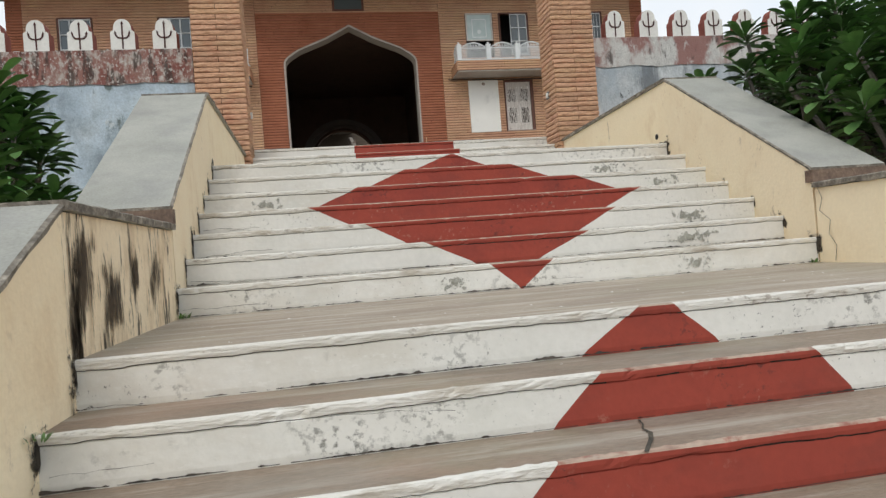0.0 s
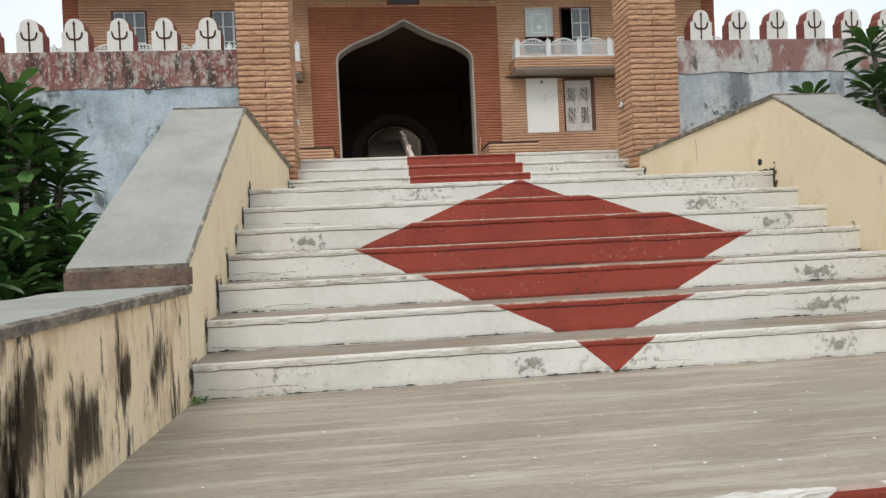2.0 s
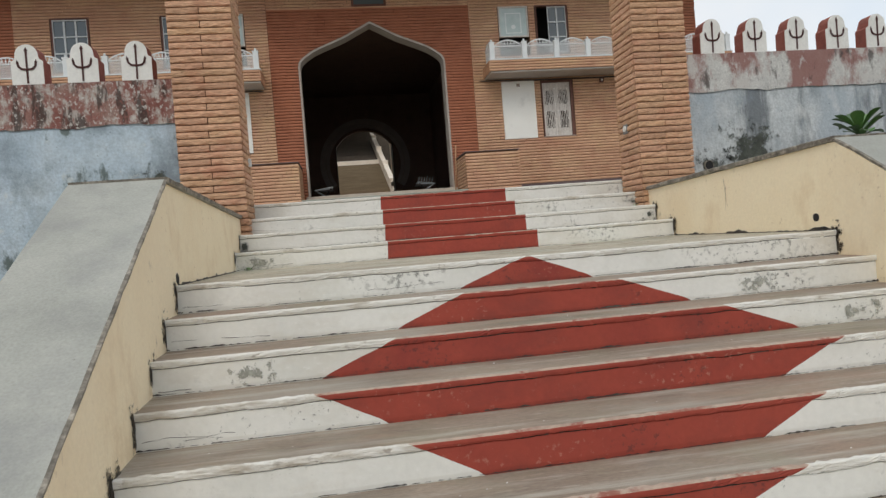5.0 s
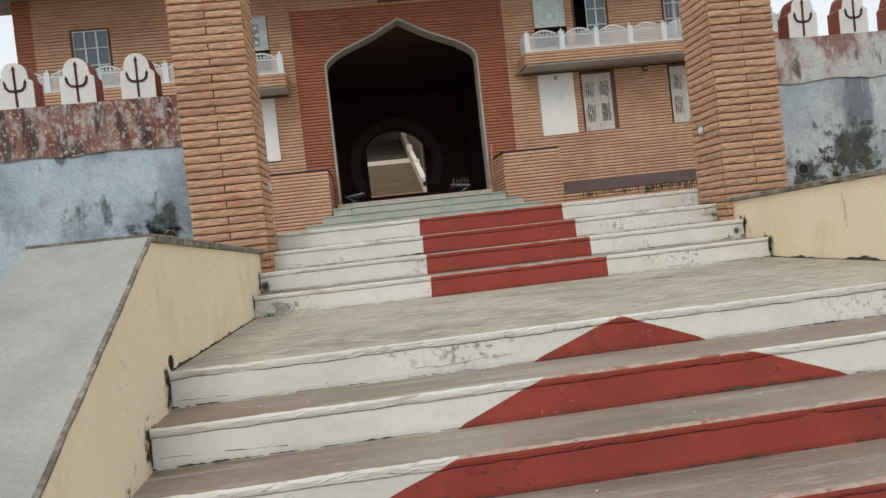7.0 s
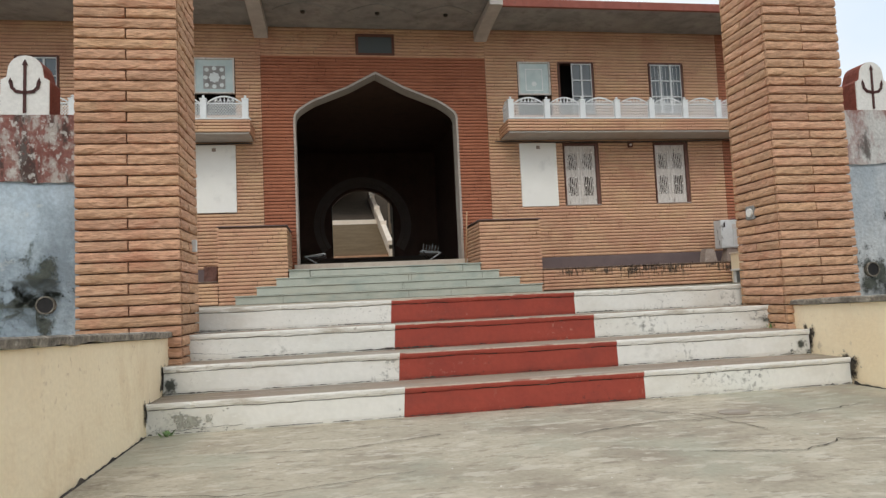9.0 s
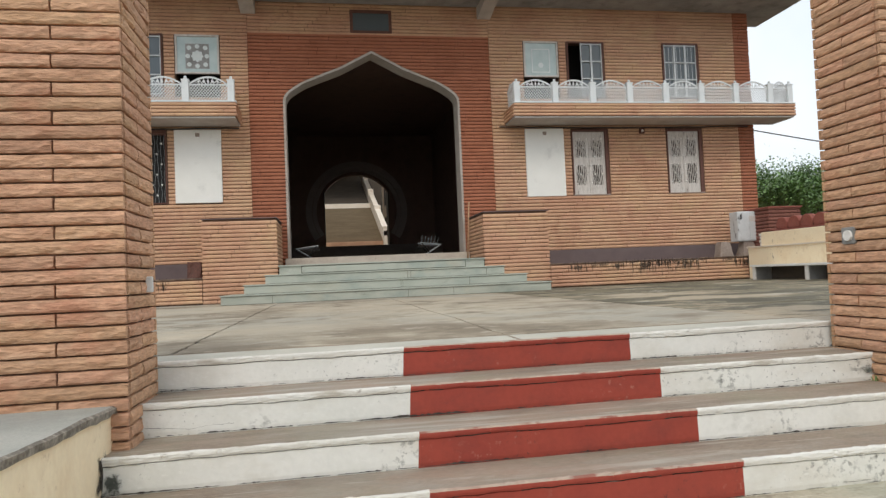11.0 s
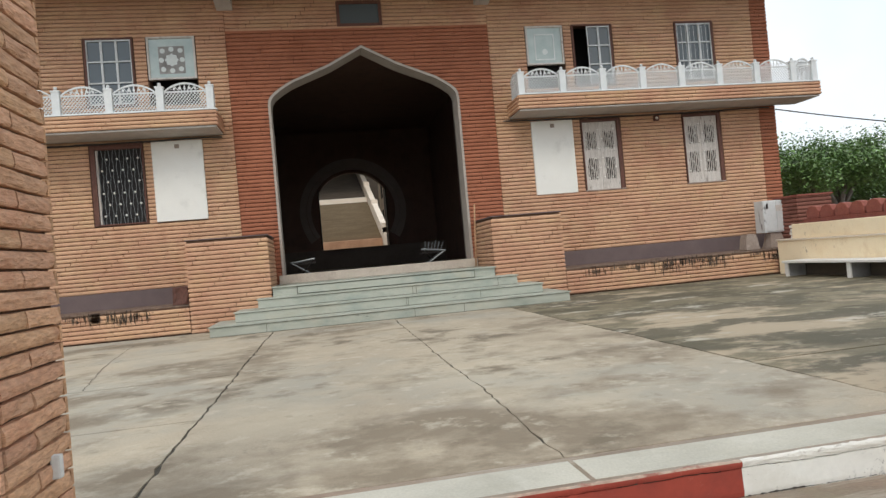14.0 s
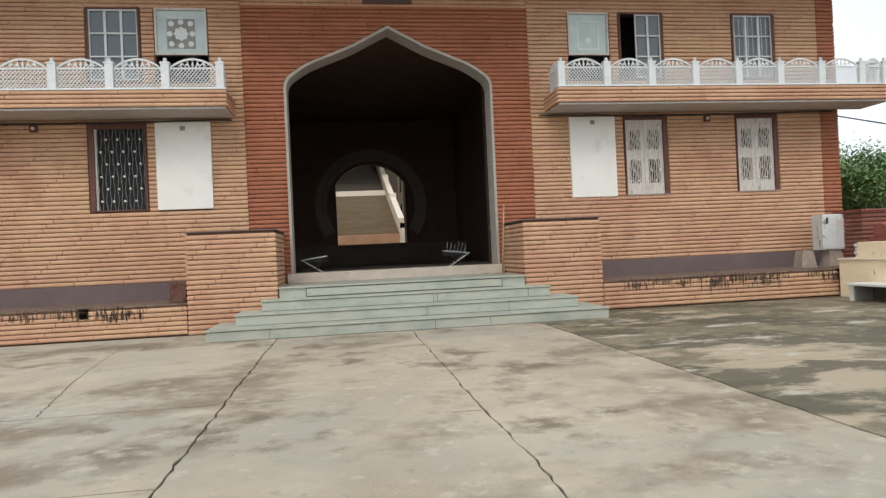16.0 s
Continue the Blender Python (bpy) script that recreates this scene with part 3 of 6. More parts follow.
# ---- side parapets ----
def parapet(name, xin, side, width, label):
    """Stepped cream wall beside the stairs with a grey cement coping; xin(y) is its face towards the stairs."""
    root = thing(name, label, "parapet", "structure")
    prof = [(.75, .52), (2.92, 1.69), (4.53, 1.695), (4.55, 1.815), (6.66, 2.993), (9.44, 2.885)]

    def strip(bm, pts, lo, hi, x_in, x_out):
        rows = []
        for (y, z) in pts:
            xi = xin(y) + side * x_in
            xo = xin(y) + side * x_out
            rows.append([bm.verts.new((xi, y, lo if lo is not None else z)), bm.verts.new((xi, y, z + hi)), bm.verts.new((xo, y, z + hi)), bm.verts.new((xo, y, lo if lo is not None else z))])
        for a, b in zip(rows, rows[1:]):
            for i in range(4):
                bm.faces.new((a[i], a[(i + 1) % 4], b[(i + 1) % 4], b[i]))
        bm.faces.new(rows[0])
        bm.faces.new(rows[-1][::-1])
    bm = bmesh.new()
    strip(bm, [prof[0], prof[1]], 0, 0, 0, width)
    part("wall", bm, "cream", root)
    bm = bmesh.new()
    strip(bm, [prof[1], prof[2]], 0, 0, 0, width)
    part("wall", bm, "stained" if side < 0 else "cream", root, "cream limewash streaked with black damp" if side < 0 else "")
    bm = bmesh.new()
    strip(bm, prof[3:6], 0, 0, 0, width)
    part("wall", bm, "cream", root)
    for a, b in ((0, 1), (1, 2), (3, 4), (4, 5)):
        (y0, z0), (y1, z1) = prof[a], prof[b]
        # rough-edged coping slab
        n = max(6, int((y1 - y0) / .07))
        bm = bmesh.new()
        rows = []
        for i in range(n + 1):
            u = i / n
            y, z = y0 + (y1 - y0) * u, z0 + (z1 - z0) * u
            k_ = .35 if z1 - z0 > .5 else 1
            xi = xin(y) - side * k_ * (.022 + wob(y, z, 1, 6, .010) + wob(y, z, 4, 19, .006))
            xo = xin(y) + side * (width + .02)
            th = (.028 if z1 - z0 > .5 else .042) + wob(y, 2, z, 5, .005)
            rows.append([bm.verts.new(p) for p in ((xi, y, z + .004 + wob(y, 7, z, 9, .012)), (xi - side * .004, y, z + th * .8), (xi + side * .012, y, z + th), (xo, y, z + th), (xo, y, z))])
        for p, q in zip(rows, rows[1:]):
            for i in range(5):
                f = bm.faces.new((p[i], p[(i + 1) % 5], q[(i + 1) % 5], q[i]))
                f.material_index = 1 if i in (0, 1) else 0
        bm.faces.new(rows[0]).material_index = 1
        bm.faces.new(rows[-1][::-1])
        c = part("coping", bm, "coping", root, "grey cement coping with a crumbling edge")
        c.data.materials.append(M["edge"])
    # end block of the sloping slab
    bm = bmesh.new()
    y = 4.53
    a, b = sorted((xin(y) - side * .012, xin(y) + side * (width + .02)))
    add_box(bm, a, b, 4.525, 4.60, 1.739, 1.822)
    part("coping_end", bm, "ledge", root)
    return root


lp = parapet("parapet_left", XL, -1, .52, "cream parapet with sloped grey coping and black damp streaks")
rp = parapet("parapet_right", XR, 1, .57, "cream parapet with sloped grey cement coping")
bm = bmesh.new()
rows = []
for i in range(15):
    z = .8 + .9 * i / 14
    y0, y1 = 2.91, 3.0 + wob(z, 1, 1, 4, .06) + (.06 if z < 1.2 else 0)
    rows.append([bm.verts.new((XL(y0) + .004, y0, z)), bm.verts.new((XL(y1) + .004, y1, z))])
for a, b in zip(rows, rows[1:]):
    bm.faces.new((a[0], a[1], b[1], b[0]))
part("damp_stain", bm, "drip_yz", lp, "black damp stain at the wall joint")
for ya, yb, za, zb in ((2.90, 3.22, 1.17, 1.69), (3.2, 3.6, 1.18, 1.58), (3.62, 3.82, 1.35, 1.60), (3.92, 4.2, 1.25, 1.66), (2.86, 3.06, .95, 1.68)):
    bm = bmesh.new()
    vs = [bm.verts.new((XL(y_) + .006, y_, z_)) for y_, z_ in ((ya, za), (yb, za), (yb, zb), (ya, zb))]
    bm.faces.new(vs)
    part("damp_stain", bm, "drip_yz", lp, "black damp stain")


def end_grime(x, y, z, side, parent, seed):
    """Ragged black moss on the parapet face round the end of a nosing."""
    rng = random.Random(seed)
    w, h = rng.uniform(.10, .19), rng.uniform(.16, .30)
    xx = x + side * .005
    bm = bmesh.new()
    bm.faces.new([bm.verts.new((xx, y_, z_)) for y_, z_ in ((y - w * .55, z - h * .75), (y + w * .6, z - h * .75), (y + w * .6, z + h * .25), (y - w * .55, z + h * .25))])
    part("moss_patch", bm, "moss_yz", parent, "ragged brown-black moss")
    bm = bmesh.new()
    bm.faces.new([bm.verts.new((xx + side * .002, y_, z_)) for y_, z_ in ((y - .05, z - .12), (y + .06, z - .12), (y + .06, z + .02), (y - .05, z + .02))])
    part("moss_patch", bm, "moss_yz", parent)


for k in range(7):
    y = 4.55 + .357 * k
    end_grime(XL(y), y, Z1 + R * (k + 1), 1, lp, k)
    end_grime(XR(y), y, Z1 + R * (k + 1), -1, rp, k + 30)
for k in range(4):
    y = 8.91 + .363 * k
    if k < 2:
        end_grime(XL(y), y, Z2 + R * (k + 1), 1, lp, k + 60)
        end_grime(XR(y), y, Z2 + R * (k + 1), -1, rp, k + 70)
for k in range(3):
    y = 2.93 - .318 * k
    end_grime(XL(y), y, Z1 - R * k, 1, lp, k + 80)
    end_grime(XR(y), y, Z1 - R * k, -1, rp, k + 90)
for side, fx, par in ((1, XL, lp), (-1, XR, rp)):
    # dirt line along the foot of the wall on the upper landing
    bm = bmesh.new()
    prev = None
    for i in range(110):
        y = 6.74 + 2.15 * i / 109
        v = noise.noise(Vector((y * 3, side * 5, 0))) * .6 + noise.noise(Vector((y * 13, side, 3))) * .5
        hgt = max(.002, (v + .12) * .045)
        cur = (bm.verts.new((fx(y) + side * .006, y, Z2 - .004)), bm.verts.new((fx(y) + side * .004, y, Z2 + hgt)))
        if prev:
            bm.faces.new((prev[0], cur[0], cur[1], prev[1]))
        prev = cur
    part("dirt_line", bm, "dark_mottle", par, kind="stuff", recalc=False)


def crack(name, pts, z, parent, w=.008, seed=1, material="gap"):
    """A wandering hairline crack drawn as a thin sunken-dark ribbon."""
    rng = random.Random(seed)
    path = []
    for (ax, ay), (bx, by) in zip(pts, pts[1:]):
        n = max(3, int(math.hypot(bx - ax, by - ay) / .05))
        for i in range(n):
            u = i / n
            path.append((ax + (bx - ax) * u + rng.uniform(-.012, .012), ay + (by - ay) * u + rng.uniform(-.012, .012)))
    path.append(pts[-1])
    bm = bmesh.new()
    prev = None
    for i, (x, y) in enumerate(path):
        q = path[min(i + 1, len(path) - 1)] if i < len(path) - 1 else path[i - 1]
        dx, dy = q[0] - x, q[1] - y
        ln = math.hypot(dx, dy) or 1
        ww = w * rng.uniform(.4, 1.1)
        ox, oy = -dy / ln * ww / 2, dx / ln * ww / 2
        if i == len(path) - 1:
            ox, oy = -ox, -oy
        cur = (bm.verts.new((x + ox, y + oy, z)), bm.verts.new((x - ox, y - oy, z)))
        if prev:
            bm.faces.new((prev[0], prev[1], cur[1], cur[0]))
        prev = cur
    part(name, bm, material, parent)


crack("crack", [(.47, 2.60), (.42, 2.44), (.33, 2.28)], Z1 - R * 2 + .001, stairs, .014, 4)
crack("crack", [(1.1, 7.6), (1.5, 7.5), (1.75, 7.62), (2.3, 7.4)], Z2 + .001, stairs, .009, 5)
crack("crack", [(.7, 8.1), (1.2, 8.25), (1.9, 8.15), (2.5, 8.3)], Z2 + .001, stairs, .008, 6)
crack("crack", [(-.9, 8.3), (-.4, 8.2), (.1, 8.35)], Z2 + .001, stairs, .007, 7)
crack("crack", [(-1.2, 7.7), (-.7, 7.55), (-.1, 7.7)], Z2 + .001, stairs, .006, 8)
crack("crack", [(1.2, 8.6), (1.5, 8.35), (1.6, 7.9)], Z2 + .001, stairs, .008, 9)
crack("crack", [(-.6, 2.45), (-.35, 2.40), (-.2, 2.33)], Z1 - R * 1 - .001, stairs, .006, 10)
for ya, yb, za, zb in ((7.94, 7.985, 2.58, 2.88),):
    bm = bmesh.new()
    bm.faces.new([bm.verts.new((XR(y_) - .005, y_, z_)) for y_, z_ in ((ya, za), (yb, za), (yb, zb), (ya, zb))])
    part("rain_streak", bm, "rust_yz", rp, "brown rain streak")
bm = bmesh.new()
zig = [(4.50, 1.72), (4.46, 1.62), (4.49, 1.54), (4.40, 1.47), (4.42, 1.38), (4.36, 1.30), (4.38, 1.2)]
for (ya, za), (yb, zb) in zip(zig, zig[1:]):
    bm.faces.new([bm.verts.new((XR(4.4) - .006, y_, z_)) for y_, z_ in ((ya - .0022, za), (ya + .0022, za), (yb + .0022, zb), (yb - .0022, zb))])
part("crack", bm, "dark_mottle", rp, "zigzag crack in the limewash", recalc=False)
for y_, za, zb in ((9.636, 2.71, 2.87), (9.273, 2.54, 2.68)):
    for xa, xb in ((2.74, 2.96), (-1.46, -1.36)):
        bm = bmesh.new()
        bm.faces.new([bm.verts.new((x_, y_ - .013, z_)) for x_, z_ in ((xa, za), (xb, za), (xb, zb), (xa, zb))])
        part("moss_patch", bm, "moss_xz", stairs, "dark moss at the end of the step")
# grey patch ring on the upper landing
bm = bmesh.new()
add_prism(bm, [(1.70 + .085 * math.cos(2 * math.pi * i / 20), 8.33 + .075 * math.sin(2 * math.pi * i / 20)) for i in range(20)], "z", Z2 - .01, Z2 + .001)
part("drain_cover", bm, "cement", stairs, "round grey cement patch")
# each weep hole is a near-black disc that paints its inner shade
for y, z, s in ((6.88, 2.475, .03),):
    bm = bmesh.new()
    add_rod(bm, (XR(y) - .003, y, z), (XR(y) + .05, y, z), s, seg=12)
    part("weep_hole", bm, "dark", rp, "small dark drain hole")
bm = bmesh.new()
add_rod(bm, (XL(6.75) + .003, 6.75, 2.42), (XL(6.75) - .05, 6.75, 2.42), .035, seg=12)
part("weep_hole", bm, "dark", lp, "small dark drain hole")


# ---- gate pillars clad in split sandstone strips ----
PITCH = .069


def strip_mesh(length, rng, pitch=PITCH, depth=.024, cells=0.035):
    """A rough split-faced strip along +x, front towards -y, foot at z 0."""
    bm = bmesh.new()
    n = max(2, int(length / cells))
    prof = [(0, 0.003), (-depth * .80, .004), (-depth, pitch * .22), (-depth * 1.02, pitch * .55), (-depth * .80, pitch - .007), (0, pitch - .005)]
    cols = []
    o = rng.random() * 50
    for i in range(n + 1):
        x = length * i / n
        col = []
        for k, (y, z) in enumerate(prof):
            j = noise.noise(Vector((x * 9 + o, z * 30, o))) + .6 * noise.noise(Vector((x * 30 + o, z * 60, o)))
            e = noise.noise(Vector((x * 6 + o, k * 5, o * 2)))
            col.append(bm.verts.new((x + (.005 if i == 0 else -.005 if i == n else 0), y + (j * .010 if 0 < k < 5 else 0), z + (j * .002 + (e * .004 if k == 4 else max(0, e) * .005) if k in (1, 4) else 0))))
        cols.append(col)
    for a, b in zip(cols, cols[1:]):
        for k in range(5):
            bm.faces.new((a[k], b[k], b[k + 1], a[k + 1]))
    bm.faces.new(cols[0])
    bm.faces.new(cols[-1][::-1])
    finish(bm)
    me = bpy.data.meshes.new("stone_strip")
    bm.to_mesh(me)
    bm.free()
    me.materials.append(M["strip"])
    return me


PW, PD, PTOP = .588, .49, 6.9


def gate_pillar(x0, y0, z0, label, inner):
    """Square pillar; x0 is its low-x side. inner: +1 when the stairs lie on its high-x side."""
    root = thing("gate_pillar", label, "pillar", "", "pillars at the head of the stairs")
    bm = boxes((x0, x0 + PW, y0, y0 + PD, z0 - .5, PTOP))
    part("core", bm, "joint", root)
    rng = random.Random(7)
    d = .022
    faces = [("front", PW + 2 * d, Matrix.Translation((x0 - d, y0, 0))),
             ("inner", PD, Matrix.Translation((x0 + PW, y0, 0)) @ Matrix.Rotation(math.pi / 2, 4, 'Z') if inner > 0 else
              Matrix.Translation((x0, y0 + PD, 0)) @ Matrix.Rotation(-math.pi / 2, 4, 'Z'))]
    pool = {}

    def get(length):
        key = round(length, 3)
        pool.setdefault(key, [])
        if len(pool[key]) < 5:
            pool[key].append(strip_mesh(length, rng))
            return pool[key][-1]
        return rng.choice(pool[key])
    rows = int((PTOP - z0) / PITCH)
    for fname, w, m in faces:
        for r in range(rows):
            z = z0 + r * PITCH
            cuts = [0, w] if r % 2 else [0, w * (.50 if fname == "front" else .46), w]
            for a, b in zip(cuts, cuts[1:]):
                o = new("stone_strip", get(b - a))
                o.parent = root
                o.matrix_basis = m @ Matrix.Translation((a, 0, z))
    # the two faces turned from the stairs
    bm = bmesh.new()
    for r in range(rows):
        z = z0 + r * PITCH
        add_box(bm, x0 - d, x0 + PW + d, y0 + PD, y0 + PD + d, z + .004, z + PITCH - .006)
        if inner > 0:
            add_box(bm, x0 - d, x0, y0, y0 + PD, z + .004, z + PITCH - .006)
        else:
            add_box(bm, x0 + PW, x0 + PW + d, y0, y0 + PD, z + .004, z + PITCH - .006)
    part("back_cladding", bm, "stripj", root, kind="stuff")
    part("top", boxes((x0 - d, x0 + PW + d, y0 - d, y0 + PD + d, PTOP, PTOP + .03)), "stripj", root)
    return root


lpil = gate_pillar(-1.982, 9.44, 2.62, "square gate pillar clad in split tan sandstone strips", 1)
rpil = gate_pillar(2.893, 9.44, 2.62, "square gate pillar clad in sandstone strips with a round plate", -1)
bm = bmesh.new()
add_rod(bm, (2.870, 9.74, 3.62), (2.845, 9.74, 3.62), .036, .033, 20)
pl = part("round_plate", bm, "merlonwhite", rpil, "round white plastic cover plate")
bm = boxes((2.858, 2.880, 9.695, 9.80, 3.565, 3.675), bevel=.010)
part("mortar_patch", bm, "grey_render", rpil)
bm = boxes((-1.378, -1.343, 9.765, 9.80, 3.455, 3.54), bevel=.008)
part("switch_box", bm, "cabinet", lpil, "small pale switch box")


# ---- walls with tridents on either side of the gate ----
def polyline_ribbon(bm, pts, w, y, t=.006):
    """A flat painted stroke in the x-z plane."""
    for (ax, az), (bx, bz) in zip(pts, pts[1:]):
        dx, dz = bx - ax, bz - az
        ln = math.hypot(dx, dz) or 1
        ox, oz = -dz / ln * w / 2, dx / ln * w / 2
        ex, ez = dx / ln * w * .3, dz / ln * w * .3
        add_prism(bm, [(ax + ox - ex, az + oz - ez), (ax - ox - ex, az - oz - ez), (bx - ox + ex, bz - oz + ez), (bx + ox + ex, bz + oz + ez)], "y", y - t, y)


def merlon(root, mesh_pool, xc, y, z):
    if not mesh_pool:
        out = [(-.15, 0), (.15, 0), (.15, .235), (.115, .255), (.108, .30)]
        for i in range(0, 9):
            a = radians(12 + 156 * i / 8)
            out.append((.108 * math.cos(a), .30 + .105 * math.sin(a)))
        out += [(-.108, .30), (-.115, .255), (-.15, .235)]
        bm = bmesh.new()
        add_prism(bm, out, "y", 0, .17)
        bmesh.ops.bevel(bm, geom=bm.edges[:], offset=.006, segments=1, affect='EDGES')
        body = part("merlon", bm, "merlonred", root)
        bm = bmesh.new()
        add_prism(bm, [(p[0] * .985, .004 + p[1] * .985) for p in out], "y", -.007, .001)
        face = part("white_face", bm, "merlonwhite", body)
        bm = bmesh.new()
        yy = -.008
        polyline_ribbon(bm, [(0, .02), (0, .34)], .018, yy)
        arc = [(-.085, .225), (-.078, .185), (-.052, .158), (0, .150), (.052, .158), (.078, .185), (.085, .225)]
        polyline_ribbon(bm, arc, .020, yy)
        add_prism(bm, [(-.018, .335), (.018, .335), (0, .375)], "y", yy - .006, yy)
        add_prism(bm, [(-.098, .215), (-.074, .215), (-.088, .252)], "y", yy - .006, yy)
        add_prism(bm, [(.098, .215), (.074, .215), (.088, .252)], "y", yy - .006, yy)
        tri = part("trident", bm, "trident", body, "dark maroon painted trident")
        mesh_pool += [body, face, tri]
    else:
        body = again(mesh_pool[0], "merlon", Matrix(), root)
        face = again(mesh_pool[1], "white_face", Matrix(), body)
        tri = again(mesh_pool[2], "trident", Matrix(), body)
    body.matrix_basis = Matrix.Translation((xc, y, z)) @ Matrix.Rotation(radians(random.uniform(-1, 1)), 4, 'Y')


pool = []
YW = 9.62


def rough_panel(bm, x0, x1, z0, z1, y0, y1, cell=.12, amp=.012, rag=0.0):
    nx, nz = max(2, int((x1 - x0) / cell)), max(1, int((z1 - z0) / cell))
    g = [[bm.verts.new((x0 + (x1 - x0) * i / nx, y0 - abs(wob(x0 + (x1 - x0) * i / nx, 3, z0 + (z1 - z0) * j / nz, 2.5, amp)), z0 + (z1 - z0) * j / nz + (rag * (noise.noise(Vector((i * cell * 2.3, z0, 1))) + .7 * noise.noise(Vector((i * cell * 9, z0, 4)))) if j == 0 else 0))) for j in range(nz + 1)] for i in range(nx + 1)]
    for i in range(nx):
        for j in range(nz):
            bm.faces.new((g[i][j], g[i + 1][j], g[i + 1][j + 1], g[i][j + 1]))
    b = [bm.verts.new(p) for p in ((x0, y1, z0), (x1, y1, z0), (x1, y1, z1), (x0, y1, z1))]
    bm.faces.new(b[::-1])
    bm.faces.new([g[i][nz] for i in range(nx + 1)] + [b[2], b[3]])
    bm.faces.new([g[0][j] for j in range(nz + 1)] + [b[3], b[0]])
    bm.faces.new([b[1], b[2]] + [g[nx][j] for j in range(nz, -1, -1)])


def boundary_wall(name, x0, x1, lower, zband, xs, label, pipe_x, ztop):
    root = thing(name, label, "wall", "structure")
    bm = bmesh.new()
    rough_panel(bm, x0, x1, 0, ztop - .005, YW, YW + .30)
    part("plaster", bm, lower, root)
    bm = bmesh.new()
    rough_panel(bm, x0, x1, zband, ztop, YW - .016, YW + .29, cell=.04, amp=.006, rag=.025)
    part("red_band", bm, "redband" if lower == "bluewall" else "redbandgrey", root, "peeling red painted band")
    for x in xs:
        merlon(root, pool, x, YW, ztop)
    bm = bmesh.new()
    seg = 20
    ring = []
    for r, y in ((.058, YW), (.058, YW - .035), (.050, YW - .035), (.050, YW + .10)):
        ring.append([bm.verts.new((pipe_x + r * math.cos(2 * math.pi * i / seg), y, 3.13 + r * math.sin(2 * math.pi * i / seg))) for i in range(seg)])
    for a, b in zip(ring, ring[1:]):
        for i in range(seg):
            bm.faces.new((a[i], a[(i + 1) % seg], b[(i + 1) % seg], b[i]))
    part("drain_pipe", bm, "edge", root, "stub of a round drain pipe")
    # solid black disc in the pipe mouth, painting the shade inside
    bm = bmesh.new()
    add_rod(bm, (pipe_x, YW - .02, 3.13), (pipe_x, YW - .03, 3.13), .0495, seg=16)
    part("pipe_hole", bm, "dark", root)
    return root


boundary_wall("boundary_wall_left", -11.5, -2.04, "bluewall", 3.93, [-2.37 - .513 * k for k in range(17)],
              "blue limewashed wall with a peeling red band and trident merlons", -2.24, 4.375)
boundary_wall("boundary_wall_right", 3.53, 15.5, "greywall", 3.98, [3.94 + .536 * k for k in range(20)],
              "grey weathered wall with red patches and trident merlons", 3.78, 4.41)

for xa, xb, za, zb, wn_ in ((-2.75, -2.06, 2.86, 3.30, "boundary_wall_left"), (-3.3, -2.3, 2.84, 3.12, "boundary_wall_left"), (-2.5, -2.05, 3.0, 3.5, "boundary_wall_left"), (3.6, 4.15, 2.85, 3.35, "boundary_wall_right"), (3.9, 4.7, 2.85, 3.7, "boundary_wall_right")):
    bm = bmesh.new()
    bm.faces.new([bm.verts.new((x_, YW - .0165, z_)) for x_, z_ in ((xa, za), (xb, za), (xb, zb), (xa, zb))])
    part("moss_patch", bm, "moss_xz", bpy.data.objects[wn_], "ragged dark moss")

# ---- courtyard ----
court = thing("courtyard_floor", "cracked concrete courtyard floor in cast slabs with damp patches", "floor", "structure")
bm = boxes((-11.5, 14.0, 10.36, 22.6, 2.75, Z3 - .010))
part("sub_base", bm, "gap", court)
cols = [-11.4, -8.2, -5.7, -1.41, .755, 2.92, 5.4, 8.9, 13.8]
ybreaks = {0: [10.39, 13.2, 16.4, 20.6], 1: [10.39, 12.4, 15.2, 20.6], 2: [10.39, 12.43, 14.57, 20.6], 3: [10.39, 20.6], 4: [10.39, 20.6], 5: [10.39, 12.03, 14.62, 20.6], 6: [10.39, 12.2, 15.1, 20.6], 7: [10.39, 14.0, 20.6]}
JW = [0, 0, 0, .003, -.005, .003, 0, 0]
rj = random.Random(5)
for c in range(8):
    for a, b in zip(ybreaks[c], ybreaks[c][1:]):
        x0, x1 = cols[c] + .005, cols[c + 1] - .005
        n = max(2, int((b - a) / .09))
        bm = bmesh.new()
        L, Rr = [], []
        for i in range(n + 1):
            y = a + .008 + (b - a - .016) * i / n
            L.append((x0 + wob(cols[c], y, 0, .6, .03) + wob(cols[c], y, 5, 5, .022) + JW[c] + .016 * rj.random() ** 3, y))
            Rr.append((x1 + wob(cols[c + 1], y, 0, .6, .03) + wob(cols[c + 1], y, 5, 5, .022) - .012 * rj.random() ** 3, y))
        if c in (0,):
            L = [(x0, p[1]) for p in L]
        out = L[::-1] + Rr
        add_prism(bm, out[::-1], "z", Z3 - .06, Z3 + random.uniform(-.002, .002))
        part("slab", bm, "wetslab" if c in (5, 6, 7) and a < 16.5 else "slab", court)
crack("crack", [(-2.96, 14.6), (-3.3, 16.2), (-3.46, 17.1), (-3.77, 19.4)], Z3 + .004, court, .012, 21)
crack("crack", [(-1.39, 14.55), (-1.08, 14.52), (-.6, 14.56)], Z3 + .004, court, .010, 22)
crack("crack", [(.77, 13.6), (.60, 13.62), (.48, 13.60)], Z3 + .004, court, .010, 23)
